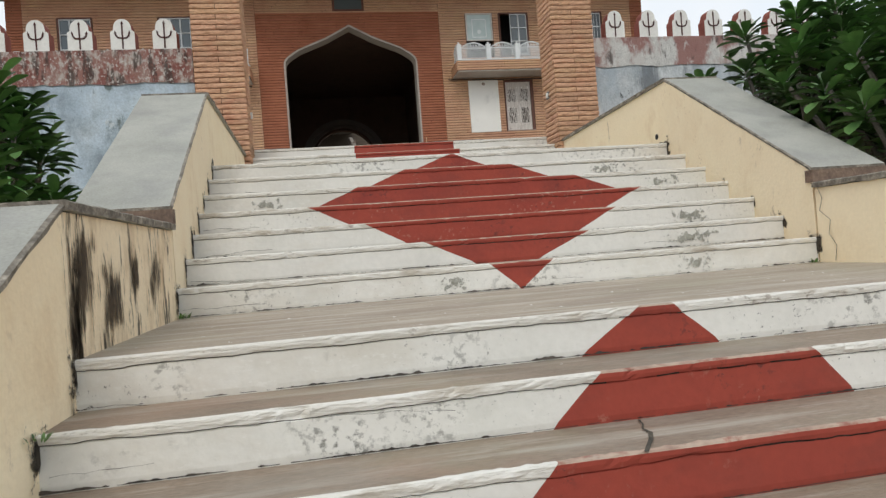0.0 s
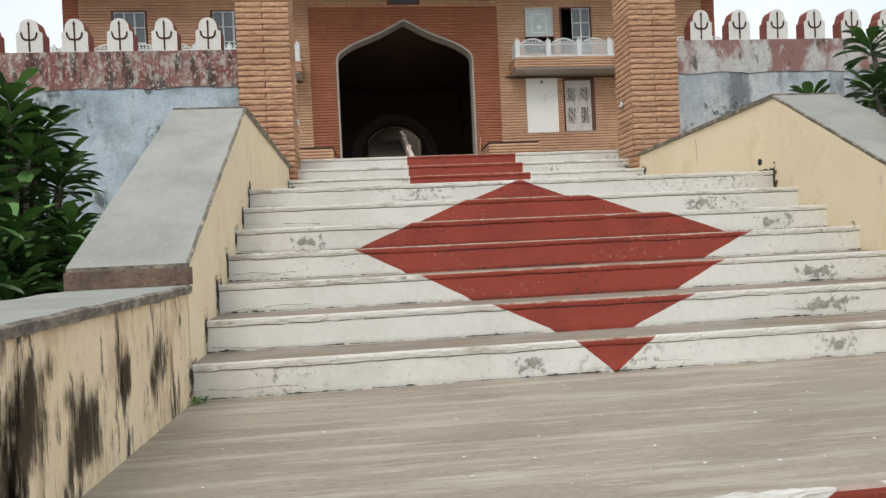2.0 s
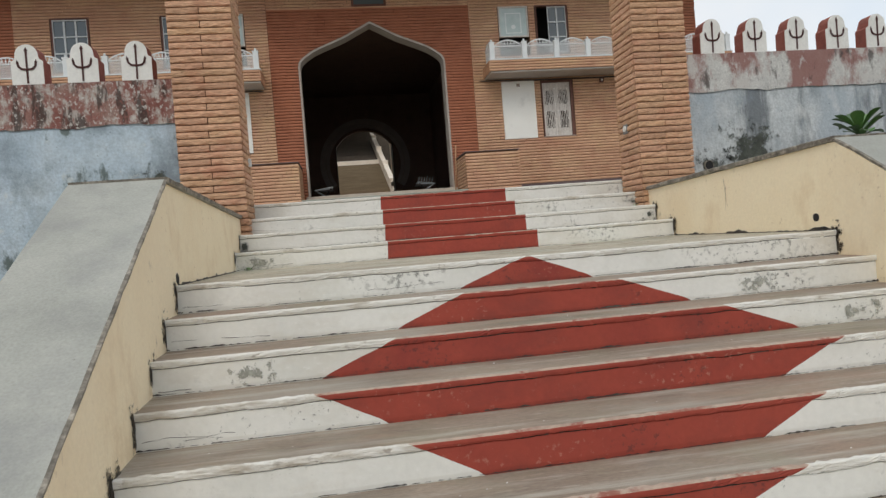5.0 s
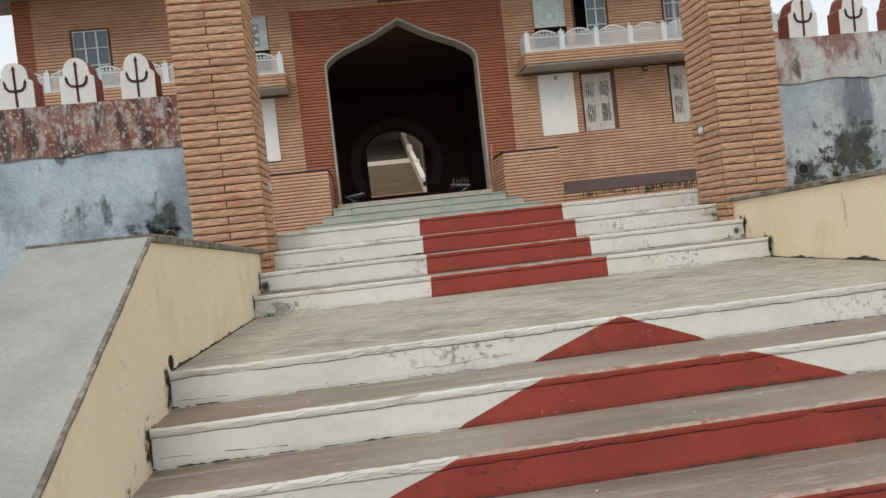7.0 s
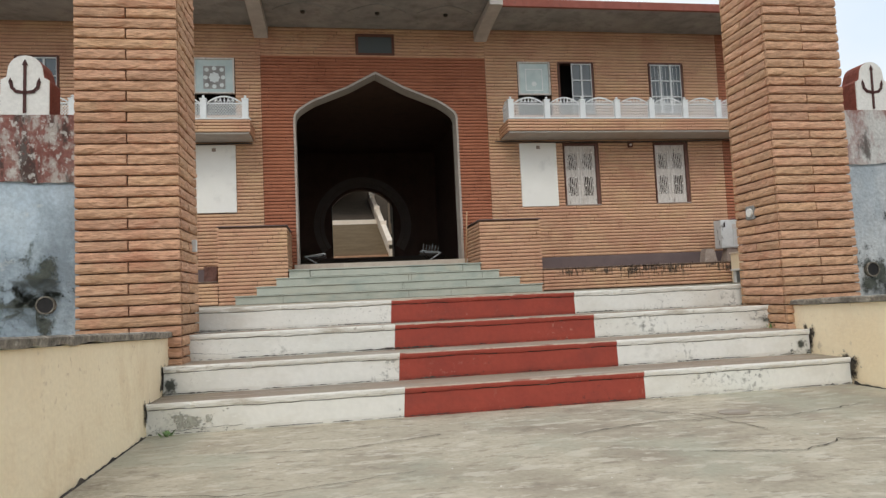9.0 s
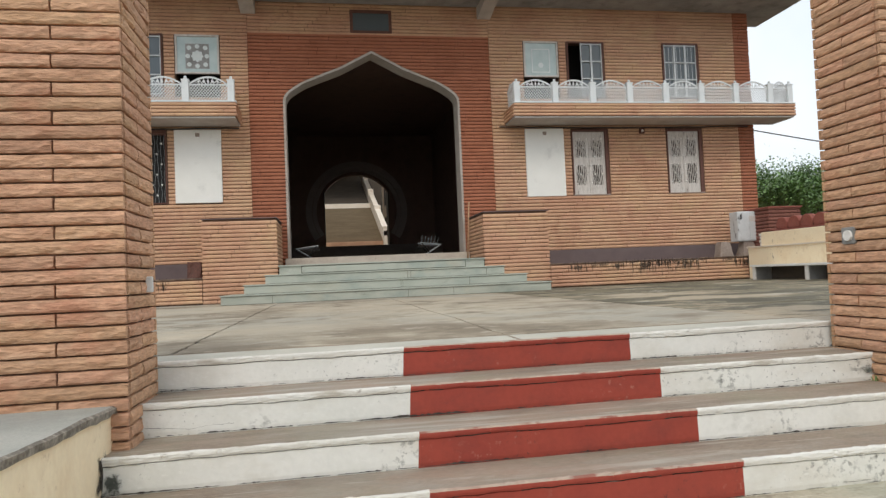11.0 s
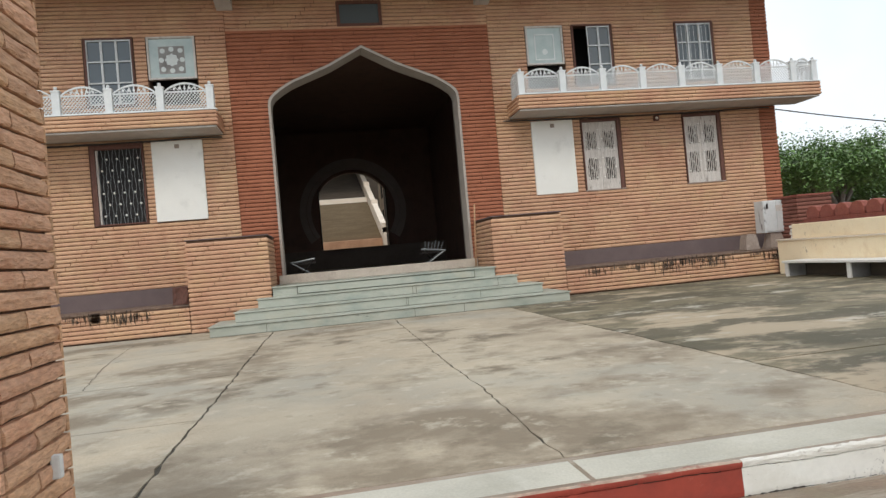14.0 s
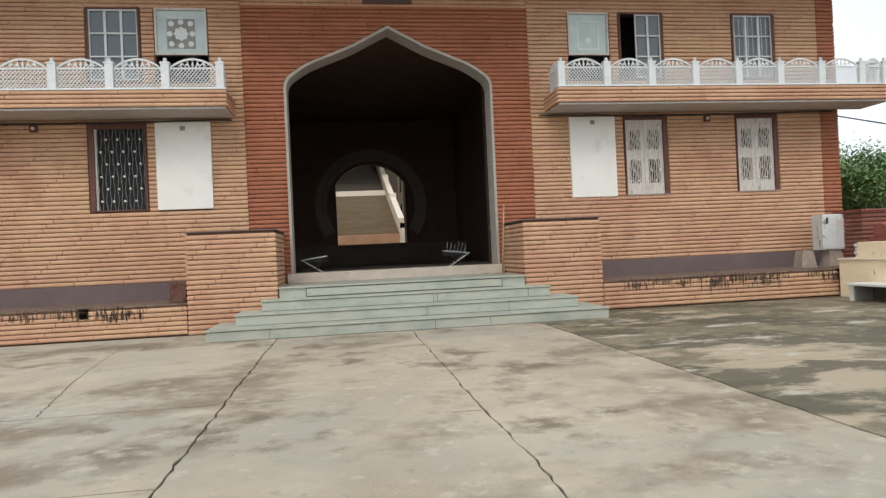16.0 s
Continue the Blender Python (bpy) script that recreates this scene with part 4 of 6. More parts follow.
crack("crack", [(.72, 15.2), (1.1, 15.5), (1.9, 15.25), (2.5, 15.6)], Z3 + .004, court, .006, 25)
crack("crack", [(2.93, 14.6), (3.4, 14.5)], Z3 + .004, court, .012, 26)
crack("crack", [(-4.0, 16.9), (-3.4, 17.0), (-2.6, 17.3)], Z3 + .004, court, .007, 24)
crack("crack", [(2.95, 18.4), (4.5, 18.1), (7.0, 18.5)], Z3 + .004, court, .008, 27)
# broad cement margin behind the top step
part("margin", boxes((-1.48, .735, 10.05, 10.34, Z3 - .05, Z3 - .002), bevel=.004), "margin", court)
part("margin", boxes((.760, 2.9, 10.05, 10.34, Z3 - .05, Z3 - .001), bevel=.004), "margin", court)
bm = boxes((-11.4, -1.49, 9.92, 10.375, 2.4, Z3 - .001), (2.905, 13.8, 9.92, 10.375, 2.4, Z3 - .001))
part("margin", bm, "slab", court)

# ---- gatehouse ----
F = 22.25
GX0, GX1, ZE = -9.44, 11.22, 10.42
house = thing("gatehouse", "two-storey gatehouse clad in tan brick strips with an arched gateway", "building")
AC, AH, ASH, AAP = .815, 2.125, 7.80, 9.045      # gateway centre, half width, shoulder, apex (clear opening)


def arch_half(z, grow=0.0):
    """Half width of the gateway at height z, or None above the point."""
    hw, sh, ap = AH + grow, ASH + grow * .4, AAP + grow * 1.15
    if z <= sh:
        return hw
    if z >= ap:
        return None
    u = (z - sh) / (ap - sh)
    return hw * float(np.interp(u, (0, .08, .14, .19, .25, .32, .40, .68, 1), (1, .993, .977, .950, .905, .845, .765, .355, 0)))


low_holes = [(-7.90, -6.83), (-5.14, -4.07), (5.94, 6.95), (8.62, 9.65)]
up_holes = [(-8.02, -7.02), (-5.10, -4.10), (-3.82, -2.82), (4.75, 5.68), (5.92, 6.95), (8.63, 9.67)]
HOLES = [(a, b, 5.41, 7.12) for a, b in low_holes] + [(a, b, 7.95, 9.46) for a, b in up_holes] + [(.34, 1.33, 9.58, 10.12)]
BOARDS = [(-3.89, -2.83, 5.41, 7.15), (4.68, 5.72, 5.38, 7.14)]


def grid_wall(bm, x0, x1, z0, z1, y0, y1, holes):
    xs = sorted({x0, x1, *[h[0] for h in holes], *[h[1] for h in holes]})
    xs = [x for x in xs if x0 <= x <= x1]
    for a, b in zip(xs, xs[1:]):
        mid = (a + b) / 2
        cuts = sorted([(h[2], h[3]) for h in holes if h[0] < mid < h[1]])
        z = z0
        for lo, hi in cuts + [(z1, z1)]:
            if lo - z > .001:
                add_box(bm, a, b, y0, y1, z, min(lo, z1))
            z = max(z, hi)


bm = bmesh.new()
grid_wall(bm, GX0, -2.16, Z3, ZE, F + .03, F + .35, [h for h in HOLES if h[1] < -2])
grid_wall(bm, 3.83, GX1, Z3, ZE, F + .03, F + .35, [h for h in HOLES if h[0] > 3.8])
grid_wall(bm, -2.16, 3.83, 9.50, ZE, F + .03, F + .35, [HOLES[-1]])
part("wall", bm, "joint", house)
# wall round the gateway: left and right of it, and the spandrel above
bm = bmesh.new()
zs = [ASH + (AAP + .0345 - ASH) * i / 24 for i in range(25)]
left = [(AC - (arch_half(z, .03) or 0), z) for z in zs]
right = [(AC + (arch_half(z, .03) or 0), z) for z in zs[:-1]][::-1]
add_prism(bm, [(AC - AH - .03, Z3)] + left + right + [(AC + AH + .03, Z3), (3.83, Z3), (3.83, 9.50), (-2.16, 9.50), (-2.16, Z3)], "y", F + .03, F + .35)
part("gateway_wall", bm, "redjoint", house)

PF = .088


def cladding(name, x0, x1, z0, z1, y, material, parent, skips, pitch=PF, seglen=(.5, 1.1), depth=.034, arch=False, seed=1, label="", diag=True, axis="y", sign=1):
    """Rows of brick strips with open joints. skips: rectangles left clear. axis 'x' lays them on a side face instead."""
    rng = random.Random(seed)
    verts, faces = [], []
    rows = int(round((z1 - z0) / pitch))
    prof = [(0, .005), (-depth * .72, .008), (-depth, pitch * .30), (-depth * .95, pitch * .64), (-depth * .55, pitch - .009), (0, pitch - .006)]

    def put(a, b, z):
        base = len(verts)
        jit = rng.uniform(-.003, .003)
        for x in (a + .005, b - .005):
            for k, (dy, dz) in enumerate(prof):
                yy = y + (dy + (jit if 0 < k < 5 else 0)) * (1 if axis == "y" else -sign)
                verts.append((x, yy, z + dz) if axis == "y" else (yy, x, z + dz))
        for k in range(5):
            faces.append((base + k, base + 6 + k, base + 7 + k, base + k + 1))
        faces.append(tuple(base + k for k in range(6)))
        faces.append(tuple(base + 11 - k for k in range(6)))
    for r in range(rows):
        z = z0 + r * pitch
        zc = z + pitch / 2
        spans = [(x0, x1)]
        cut = [(h[0], h[1]) for h in skips if h[2] < zc < h[3]]
        if arch:
            w = arch_half(zc, .055)
            if w:
                cut.append((AC - w, AC + w))
        for ca, cb in cut:
            nxt = []
            for a, b in spans:
                if cb <= a or ca >= b:
                    nxt.append((a, b))
                else:
                    if ca > a:
                        nxt.append((a, ca))
                    if cb < b:
                        nxt.append((cb, b))
            spans = nxt
        step_ = .92
        off = (r * .11) % step_ if diag else rng.random() * step_
        for a, b in spans:
            x = a
            nxt_joint = math.floor((a - off) / step_) * step_ + off + step_
            while nxt_joint < b - .05:
                j = nxt_joint + rng.uniform(-.03, .03)
                if j - x > .08:
                    put(x, j, z)
                    x = j
                nxt_joint += step_
            if b - x > .03:
                put(x, b, z)
    me = bpy.data.meshes.new(name)
    me.from_pydata(verts, [], faces)
    bmx = bmesh.new()
    bmx.from_mesh(me)
    bmesh.ops.recalc_face_normals(bmx, faces=bmx.faces[:])
    bmx.to_mesh(me)
    bmx.free()
    me.materials.append(M[material])
    o = new(name, me)
    o.parent = parent
    return tagged(o, label, "", "", "stuff")


SK = [(h[0] - .02, h[1] + .02, h[2] - .02, h[3] + .02) for h in HOLES] + [(b[0], b[1], b[2], b[3]) for b in BOARDS]
cladding("brick_cladding", GX0 + .46, -2.16, 3.98, ZE, F + .03, "clad", house, SK, seed=2, label="rows of tan brick strips")
cladding("brick_cladding", 3.83, GX1 - .46, 3.98, ZE, F + .03, "clad", house, SK, seed=3, label="rows of tan brick strips")
cladding("brick_cladding", -2.16, 3.83, 9.50, ZE, F + .03, "clad", house, SK, seed=4)
cladding("red_brick_cladding", -2.16, 3.83, Z3 + .5, 9.50, F + .03, "cladred", house, [], arch=True, seed=5, label="rows of dark red brick strips round the gateway", diag=False)
cladding("corner_cladding", GX1 - .46, GX1, 3.98, ZE, F + .03, "cladred", house, [], seed=6, diag=False, label="dark red brick corner strips")
cladding("corner_cladding", GX0, GX0 + .46, 3.98, ZE, F + .03, "cladred", house, [], seed=7, diag=False)
# plinth paint band
for xa, xb in ((GX0, -3.0), (4.6, GX1)):
    part("plinth_band", boxes((xa, xb, F - .012, F + .03, 3.5, 3.98), bevel=.004), "mauve", house, "dull mauve painted plinth band")
# side walls and back of the upper rooms, kept plain
for xa in (GX0, GX1 - .3):
    part("side_wall", boxes((xa, xa + .3, F + .35, 33.2, 0, ZE)), "clad", house)
# near-black sheets behind the windows: the rooms' shade put into the colour
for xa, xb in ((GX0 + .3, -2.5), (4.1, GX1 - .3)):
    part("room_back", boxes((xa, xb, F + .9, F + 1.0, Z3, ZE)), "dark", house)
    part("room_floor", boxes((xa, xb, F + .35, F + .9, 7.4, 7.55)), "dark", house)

# gateway trim
bm = bmesh.new()


def arch_outline(grow):
    pts = [(AC - AH - grow, ZS)]
    for s in (-1, 1):
        zs = [ASH + (AAP - ASH) * (i / 26) for i in range(27)]
        sh = ASH + grow * .4
        ap = AAP + grow * 1.15
        zz = [sh + (ap - sh) * (i / 26) for i in range(27)]
        seq = [(AC + s * (arch_half(min(z, ap - 1e-4), grow) if grow else (arch_half(z) or 0)), z) for z in (zz if s < 0 else zz[::-1])]
        if s < 0:
            pts += seq
        else:
            pts += seq[1:]
    pts.append((AC + AH + grow, ZS))
    return pts


oi, oo = arch_outline(0), arch_outline(.055)
fr = []
for (p, q) in zip(oi, oo):
    fr.append([bm.verts.new((p[0], F - .035, p[1])), bm.verts.new((q[0], F - .035, q[1])), bm.verts.new((q[0], F + .03, q[1])), bm.verts.new((p[0], F + .5, p[1]))])
for a, b in zip(fr, fr[1:]):
    for i in range(4):
        bm.faces.new((a[i], a[(i + 1) % 4], b[(i + 1) % 4], b[i]))
bm.faces.new(fr[0])
bm.faces.new(fr[-1][::-1])
part("gateway_trim", bm, "trim", house, "grey stone trim of the pointed gateway")

# eave slab, beams and ventilator
bm = boxes((GX0 - .95, GX1 + .95, 20.75, 23.2, ZE - .09, ZE + .10), bevel=.01)
part("eave", bm, "grey_render", house, "grey cement eave slab")
bm = boxes((GX0 - .97, GX1 + .97, 20.71, 20.80, ZE - .10, ZE + .10), bevel=.008)
part("eave_edge", bm, "merlonred", house, "faded red painted eave edge")
for xb in (-2.12, 3.72):
    bm = bmesh.new()
    add_prism(bm, [(F, 9.98), (F - .10, 9.98), (F - .5, 10.06), (20.3, 10.16), (20.3, ZE - .09), (F, ZE - .09)], "x", xb - .17, xb + .17)
    part("beam", bm, "archtrim", house, "pale plastered cantilever beam")
bm = boxes((-1.95, 3.55, 20.0, F - .01, ZE - .13, ZE - .094))
part("porch_soffit", bm, "grey_render", house)
for xp in (-1.0, .85, 2.6):
    bm = bmesh.new()
    pts = [(xp + .74 * math.cos(a) * (1 - .18 * abs(math.sin(2 * a))), 21.2 + .5 * math.sin(a) * (1 - .18 * abs(math.sin(2 * a)))) for a in [2 * math.pi * i / 28 for i in range(28)]]
    add_prism(bm, pts, "z", ZE - .15, ZE - .132)
    part("soffit_panel", bm, "grey_render", house, "raised plaster panel under the eave")
    bm = bmesh.new()
    add_rod(bm, (xp, 21.2, ZE - .151), (xp, 21.2, ZE - .20), .06, .05, 14)
    part("lamp_holder", bm, "iron", house, "dark round lamp holder")
bm = boxes((.39, 1.28, F - .02, F + .06, 10.07, 10.14), (.39, 1.28, F - .02, F + .06, 9.56, 9.62), (.32, .389, F - .02, F + .06, 9.56, 10.14), (1.281, 1.35, F - .02, F + .06, 9.56, 10.14))
vent = part("ventilator", bm, "wood", house, "brown framed ventilator with dull glass")
bm = boxes((.39, 1.28, F + .02, F + .03, 9.62, 10.07))
part("pane", bm, "glass", vent)
for b in BOARDS:
    bm = boxes((b[0], b[1], F - .03, F + .03, b[2], b[3]), bevel=.01)
    bd = part("notice_board", bm, "board", house, "blank white painted wall panel")
    bm = boxes(((b[0] + b[1]) / 2 - .05, (b[0] + b[1]) / 2 + .05, F - .045, F - .03, b[3] - .17, b[3] - .08), bevel=.006)
    part("bracket", bm, "stone", bd)


def lower_window(x0, x1, shutter):
    z0, z1 = 5.41, 7.12
    if shutter:
        bm = boxes((x0, x0 + .03, F - .005, F + .10, z0, z1), (x1 - .09, x1, F - .005, F + .10, z0, z1), (x0 + .03, x1 - .09, F - .005, F + .10, z1 - .055, z1))
        w = part("window", bm, "wood", house, "brown framed window with pale carved wooden shutters")
        part("sill", boxes((x0 - .01, x1 + .01, F - .02, F + .10, z0 - .03, z0), bevel=.008), "stone", w)
        a0, b0, top = x0 + .032, x1 - .092, z1 - .057
        mid = (a0 + b0) / 2
        for leaf, (a, b) in enumerate(((a0, mid - .003), (mid + .003, b0))):
            lo0, lo1, up0, up1 = z0 + .25, z0 + .78, z0 + .98, z0 + 1.42
            sh = part("shutter", boxes((a, b, F + .064, F + .080, z0, top)), "greywood", w, "weathered pale carved shutter")
            rails = [(a, b, z0, lo0), (a, b, lo1, up0), (a, b, up1, top)]
            for c, d in ((lo0, lo1), (up0, up1)):
                rails += [(a, a + .085, c, d), (b - .085, b, c, d)]
            for q in rails:
                part("rail", boxes((q[0], q[1], F + .045, F + .064, q[2], q[3])), "greywood", sh)
            rs = random.Random(int(a * 100))
            for c, d, thick in ((lo0, lo1, .024 if leaf else .034), (up0, up1, .040)):
                # dim sheet paints the shade seen through the slots
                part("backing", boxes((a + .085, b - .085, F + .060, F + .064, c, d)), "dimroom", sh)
                bm = bmesh.new()
                for k in range(5):
                    xx = a + .085 + (b - a - .17) * (k + .5) / 5
                    q = [(xx + .010 * math.sin(u * 1.9 + k * 1.6), c + (d - c) * u / 7) for u in range(8)]
                    polyline_ribbon(bm, q, thick * rs.uniform(.7, 1.15), F + .0595, .010)
                part("screen", bm, "greywood", sh, "carved wavy bars with dark slots", kind="stuff")
        bm = bmesh.new()
        for r in range(6):
            for c in range(4):
                xx = a0 + .09 + (b0 - a0 - .18) * (c + (.5 if r % 2 else 0)) / 3.5
                zz = z0 + .30 + 1.16 * r / 5
                bmesh.ops.create_icosphere(bm, subdivisions=1, radius=.024, matrix=Matrix.Translation((xx, F + .040, zz)))
        part("studs", bm, "merlonwhite", w, "rows of pale round studs", kind="stuff")
        return
    bm = boxes((x0, x0 + .10, F - .01, F + .10, z0, z1), (x1 - .035, x1, F - .01, F + .10, z0, z1), (x0 + .10, x1 - .035, F - .01, F + .10, z1 - .08, z1), (x0 + .10, x1 - .035, F - .01, F + .10, z0, z0 + .03), bevel=.006)
    w = part("window", bm, "wood", house, "brown framed window with an iron grille")
    part("lintel", boxes((x0 - .02, x1 + .02, F - .04, F + .1, z1 + .001, z1 + .045), bevel=.008), "wood", w)
    part("lining", boxes((x0 + .101, x0 + .14, F + .03, F + .09, z0 + .03, z1 - .08)), "greywood", w, "pale worn inner jamb")
    # black sheet paints the unlit room behind the bars
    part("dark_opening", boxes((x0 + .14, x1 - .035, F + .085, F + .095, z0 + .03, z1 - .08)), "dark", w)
    bm = bmesh.new()
    nb = 13
    xa, xb = x0 + .16, x1 - .055
    for i in range(nb):
        xx = xa + (xb - xa) * i / (nb - 1)
        pts = [(xx + .012 * math.cos(k * math.pi / 2 + i * math.pi), F + .015, z0 + .03 + (z1 - z0 - .11) * k / 16) for k in range(17)]
        add_tube(bm, pts, .0055, 4)
    part("grille", bm, "steel", w, "wavy iron grille bars", kind="stuff")
    bm = bmesh.new()
    for r in range(6):
        for c in range(4):
            xx = xa + .06 + (xb - xa - .12) * (c + (.5 if r % 2 else 0)) / 3.5
            bmesh.ops.create_icosphere(bm, subdivisions=1, radius=.026, matrix=Matrix.Translation((xx, F + .003, z0 + .20 + 1.22 * r / 5)))
    part("studs", bm, "merlonwhite", w, "pale metal rosettes on the grille", kind="stuff")


lower_window(-7.90, -6.83, False)
lower_window(-5.14, -4.07, False)
lower_window(5.94, 6.95, True)
lower_window(8.62, 9.65, True)


def upper_window(x0, x1, half_open=False, cols=3):
    z0, z1 = 7.95, 9.46
    t = .045
    bm = boxes((x0, x0 + t, F, F + .08, z0, z1), (x1 - t, x1, F, F + .08, z0, z1), (x0 + t, x1 - t, F, F + .08, z1 - t, z1), (x0 + t, x1 - t, F, F + .08, z0, z0 + t))
    w = part("window", bm, "wood", house, "white barred casement window standing half open" if half_open else "white barred casement window")
    a = x0 + t + (.34 * (x1 - x0) if half_open else 0)
    b = x1 - t
    bm = bmesh.new()
    n = 2 if half_open else cols
    for i in range(n + 1):
        xx = a + (b - a) * i / n
        add_box(bm, max(a, xx - .022), min(b, xx + .022), F + .02, F + .05, z0 + t, z1 - t)
    for k in range(4):
        zz = z0 + t + .02 + (z1 - z0 - 2 * t - .04) * k / 3
        add_box(bm, a, b, F + .018, F + .048, zz - .015, zz + .015)
    part("sash", bm, "whiteframe", w)
    bm = boxes((a, b, F + .055, F + .06, z0 + t, z1 - t))
    part("pane", bm, "glass", w)
    if not half_open and x0 > 8:
        bm = bmesh.new()
        for i in range(9):
            xx = a + .03 + (b - a - .06) * i / 8
            add_rod(bm, (xx, F + .008, z0 + t), (xx, F + .008, z1 - t), .006, seg=4)
        part("guard", bm, "whiteframe", w, kind="stuff")


upper_window(-8.02, -7.02)
upper_window(-5.10, -4.10)
upper_window(5.92, 6.95, True)
upper_window(8.63, 9.67)


def etched_panel(x0, x1, flower):
    z0, z1 = 8.50, 9.44
    bm = boxes((x0, x0 + .04, F - .01, F + .08, z0, z1), (x1 - .04, x1, F - .01, F + .08, z0, z1), (x0 + .04, x1 - .04, F - .01, F + .08, z1 - .04, z1), (x0 + .04, x1 - .04, F - .01, F + .08, z0, z0 + .04))
    w = part("window", bm, "greywood", house, "frosted glass panel with an etched flower" if flower else "frosted glass panel with a framed square")
    bm = boxes((x0 + .04, x1 - .04, F + .03, F + .04, z0 + .04, z1 - .04))
    part("pane", bm, "frost", w)
    xc, zc = (x0 + x1) / 2, 8.93
    bm = bmesh.new()
    if flower:
        part("etched_square", boxes((xc - .27, xc + .27, F + .024, F + .03, zc - .30, zc + .30)), "grey_render", w, "grey etched square")
        ring = [2 * math.pi * i / 96 for i in range(96)]
        add_prism(bm, [(xc + (.13 + .012 * math.cos(8 * a)) * math.cos(a), zc + (.13 + .012 * math.cos(8 * a)) * math.sin(a)) for a in ring], "y", F + .018, F + .024)
        for q in range(8):
            a = math.pi * q / 4
            r = .235 if q % 2 == 0 else .285
            cx, cz = xc + r * math.cos(a) * .92, zc + r * math.sin(a)
            add_prism(bm, [(cx + .055 * math.cos(t_), cz + .055 * math.sin(t_)) for t_ in [2 * math.pi * i / 10 for i in range(10)]], "y", F + .018, F + .024)
    else:
        for s in ((xc - .25, xc + .25, 9.22, 9.25), (xc - .25, xc + .25, 8.62, 8.65), (xc - .25, xc - .22, 8.65, 9.22), (xc + .22, xc + .25, 8.65, 9.22)):
            add_box(bm, s[0], s[1], F + .022, F + .03, s[2], s[3])
        add_rod(bm, (xc, F + .03, 8.82), (xc, F + .024, 8.82), .07, seg=14)
    part("etching", bm, "etch", w, "etched white pattern", kind="stuff")


etched_panel(-3.82, -2.82, True)
etched_panel(4.75, 5.68, False)

# ---- balconies with white jali panels ----
YB = 21.38


def jali_panel_mesh(w):
    """White cement jali: frame, diamond lattice and a fretted round-topped crest; foot at z 0, centred on x."""
    bm = bmesh.new()
    h, d = .40, .03
    add_box(bm, -w / 2, w / 2, 0, d, 0, .028)
    add_box(bm, -w / 2, w / 2, 0, d, h - .03, h)
    p = .066
    for s in (-1, 1):
        k = -h * s - w
        c = -w - h
        while c < w + h:
            # stroke x = c + s*z*0.85 between the frame bars
            pts = []
            z0, z1 = .028, h - .03
            xa, xb = c + s * z0 * .85, c + s * z1 * .85
            if abs(s) and xa != xb:
                def clip(za):
                    return za
                t0, t1 = 0.0, 1.0
                dx = xb - xa
                for lim, sg in ((-w / 2, 1), (w / 2, -1)):
                    # keep sg*(x-lim) >= 0
                    f0, f1 = sg * (xa - lim), sg * (xb - lim)
                    if f0 < 0 and f1 < 0:
                        t0, t1 = 1, 0
                        break
                    if f0 < 0:
                        t0 = max(t0, f0 / (f0 - f1))
                    elif f1 < 0:
                        t1 = min(t1, f0 / (f0 - f1))
                if t1 - t0 > .03:
                    qa = (xa + dx * t0, z0 + (z1 - z0) * t0)
                    qb = (xa + dx * t1, z0 + (z1 - z0) * t1)
                    e = .0085
                    y0 = .008 if s > 0 else .012
                    add_prism(bm, [(qa[0] - e, qa[1]), (qa[0] + e, qa[1]), (qb[0] + e, qb[1]), (qb[0] - e, qb[1])], "y", y0, y0 + .012)
            c += p
    # crest
    rise = .17
    n = 16
    arc = [(-w / 2 + w * i / n, h + rise * math.sin(math.pi * i / n) ** .8) for i in range(n + 1)]
    for (a, za), (b, zb) in zip(arc, arc[1:]):
        add_prism(bm, [(a, max(h, za - .032)), (a, za + .004), (b, zb + .004), (b, max(h, zb - .032))], "y", 0, d)
    for i in range(1, 8):
        x = -w / 2 + w * i / 8
        top = h + rise * math.sin(math.pi * i / 8) ** .8 - .02
        add_prism(bm, [(x * .55 - .010, h), (x * .55 + .010, h), (x + .010, top), (x - .010, top)], "y", .008, .022)
    for i in range(-2, 3):
        x = i * w / 8
        add_rod(bm, (x, .02, h + .055), (x, .008, h + .055), .026, seg=8)
    return bm


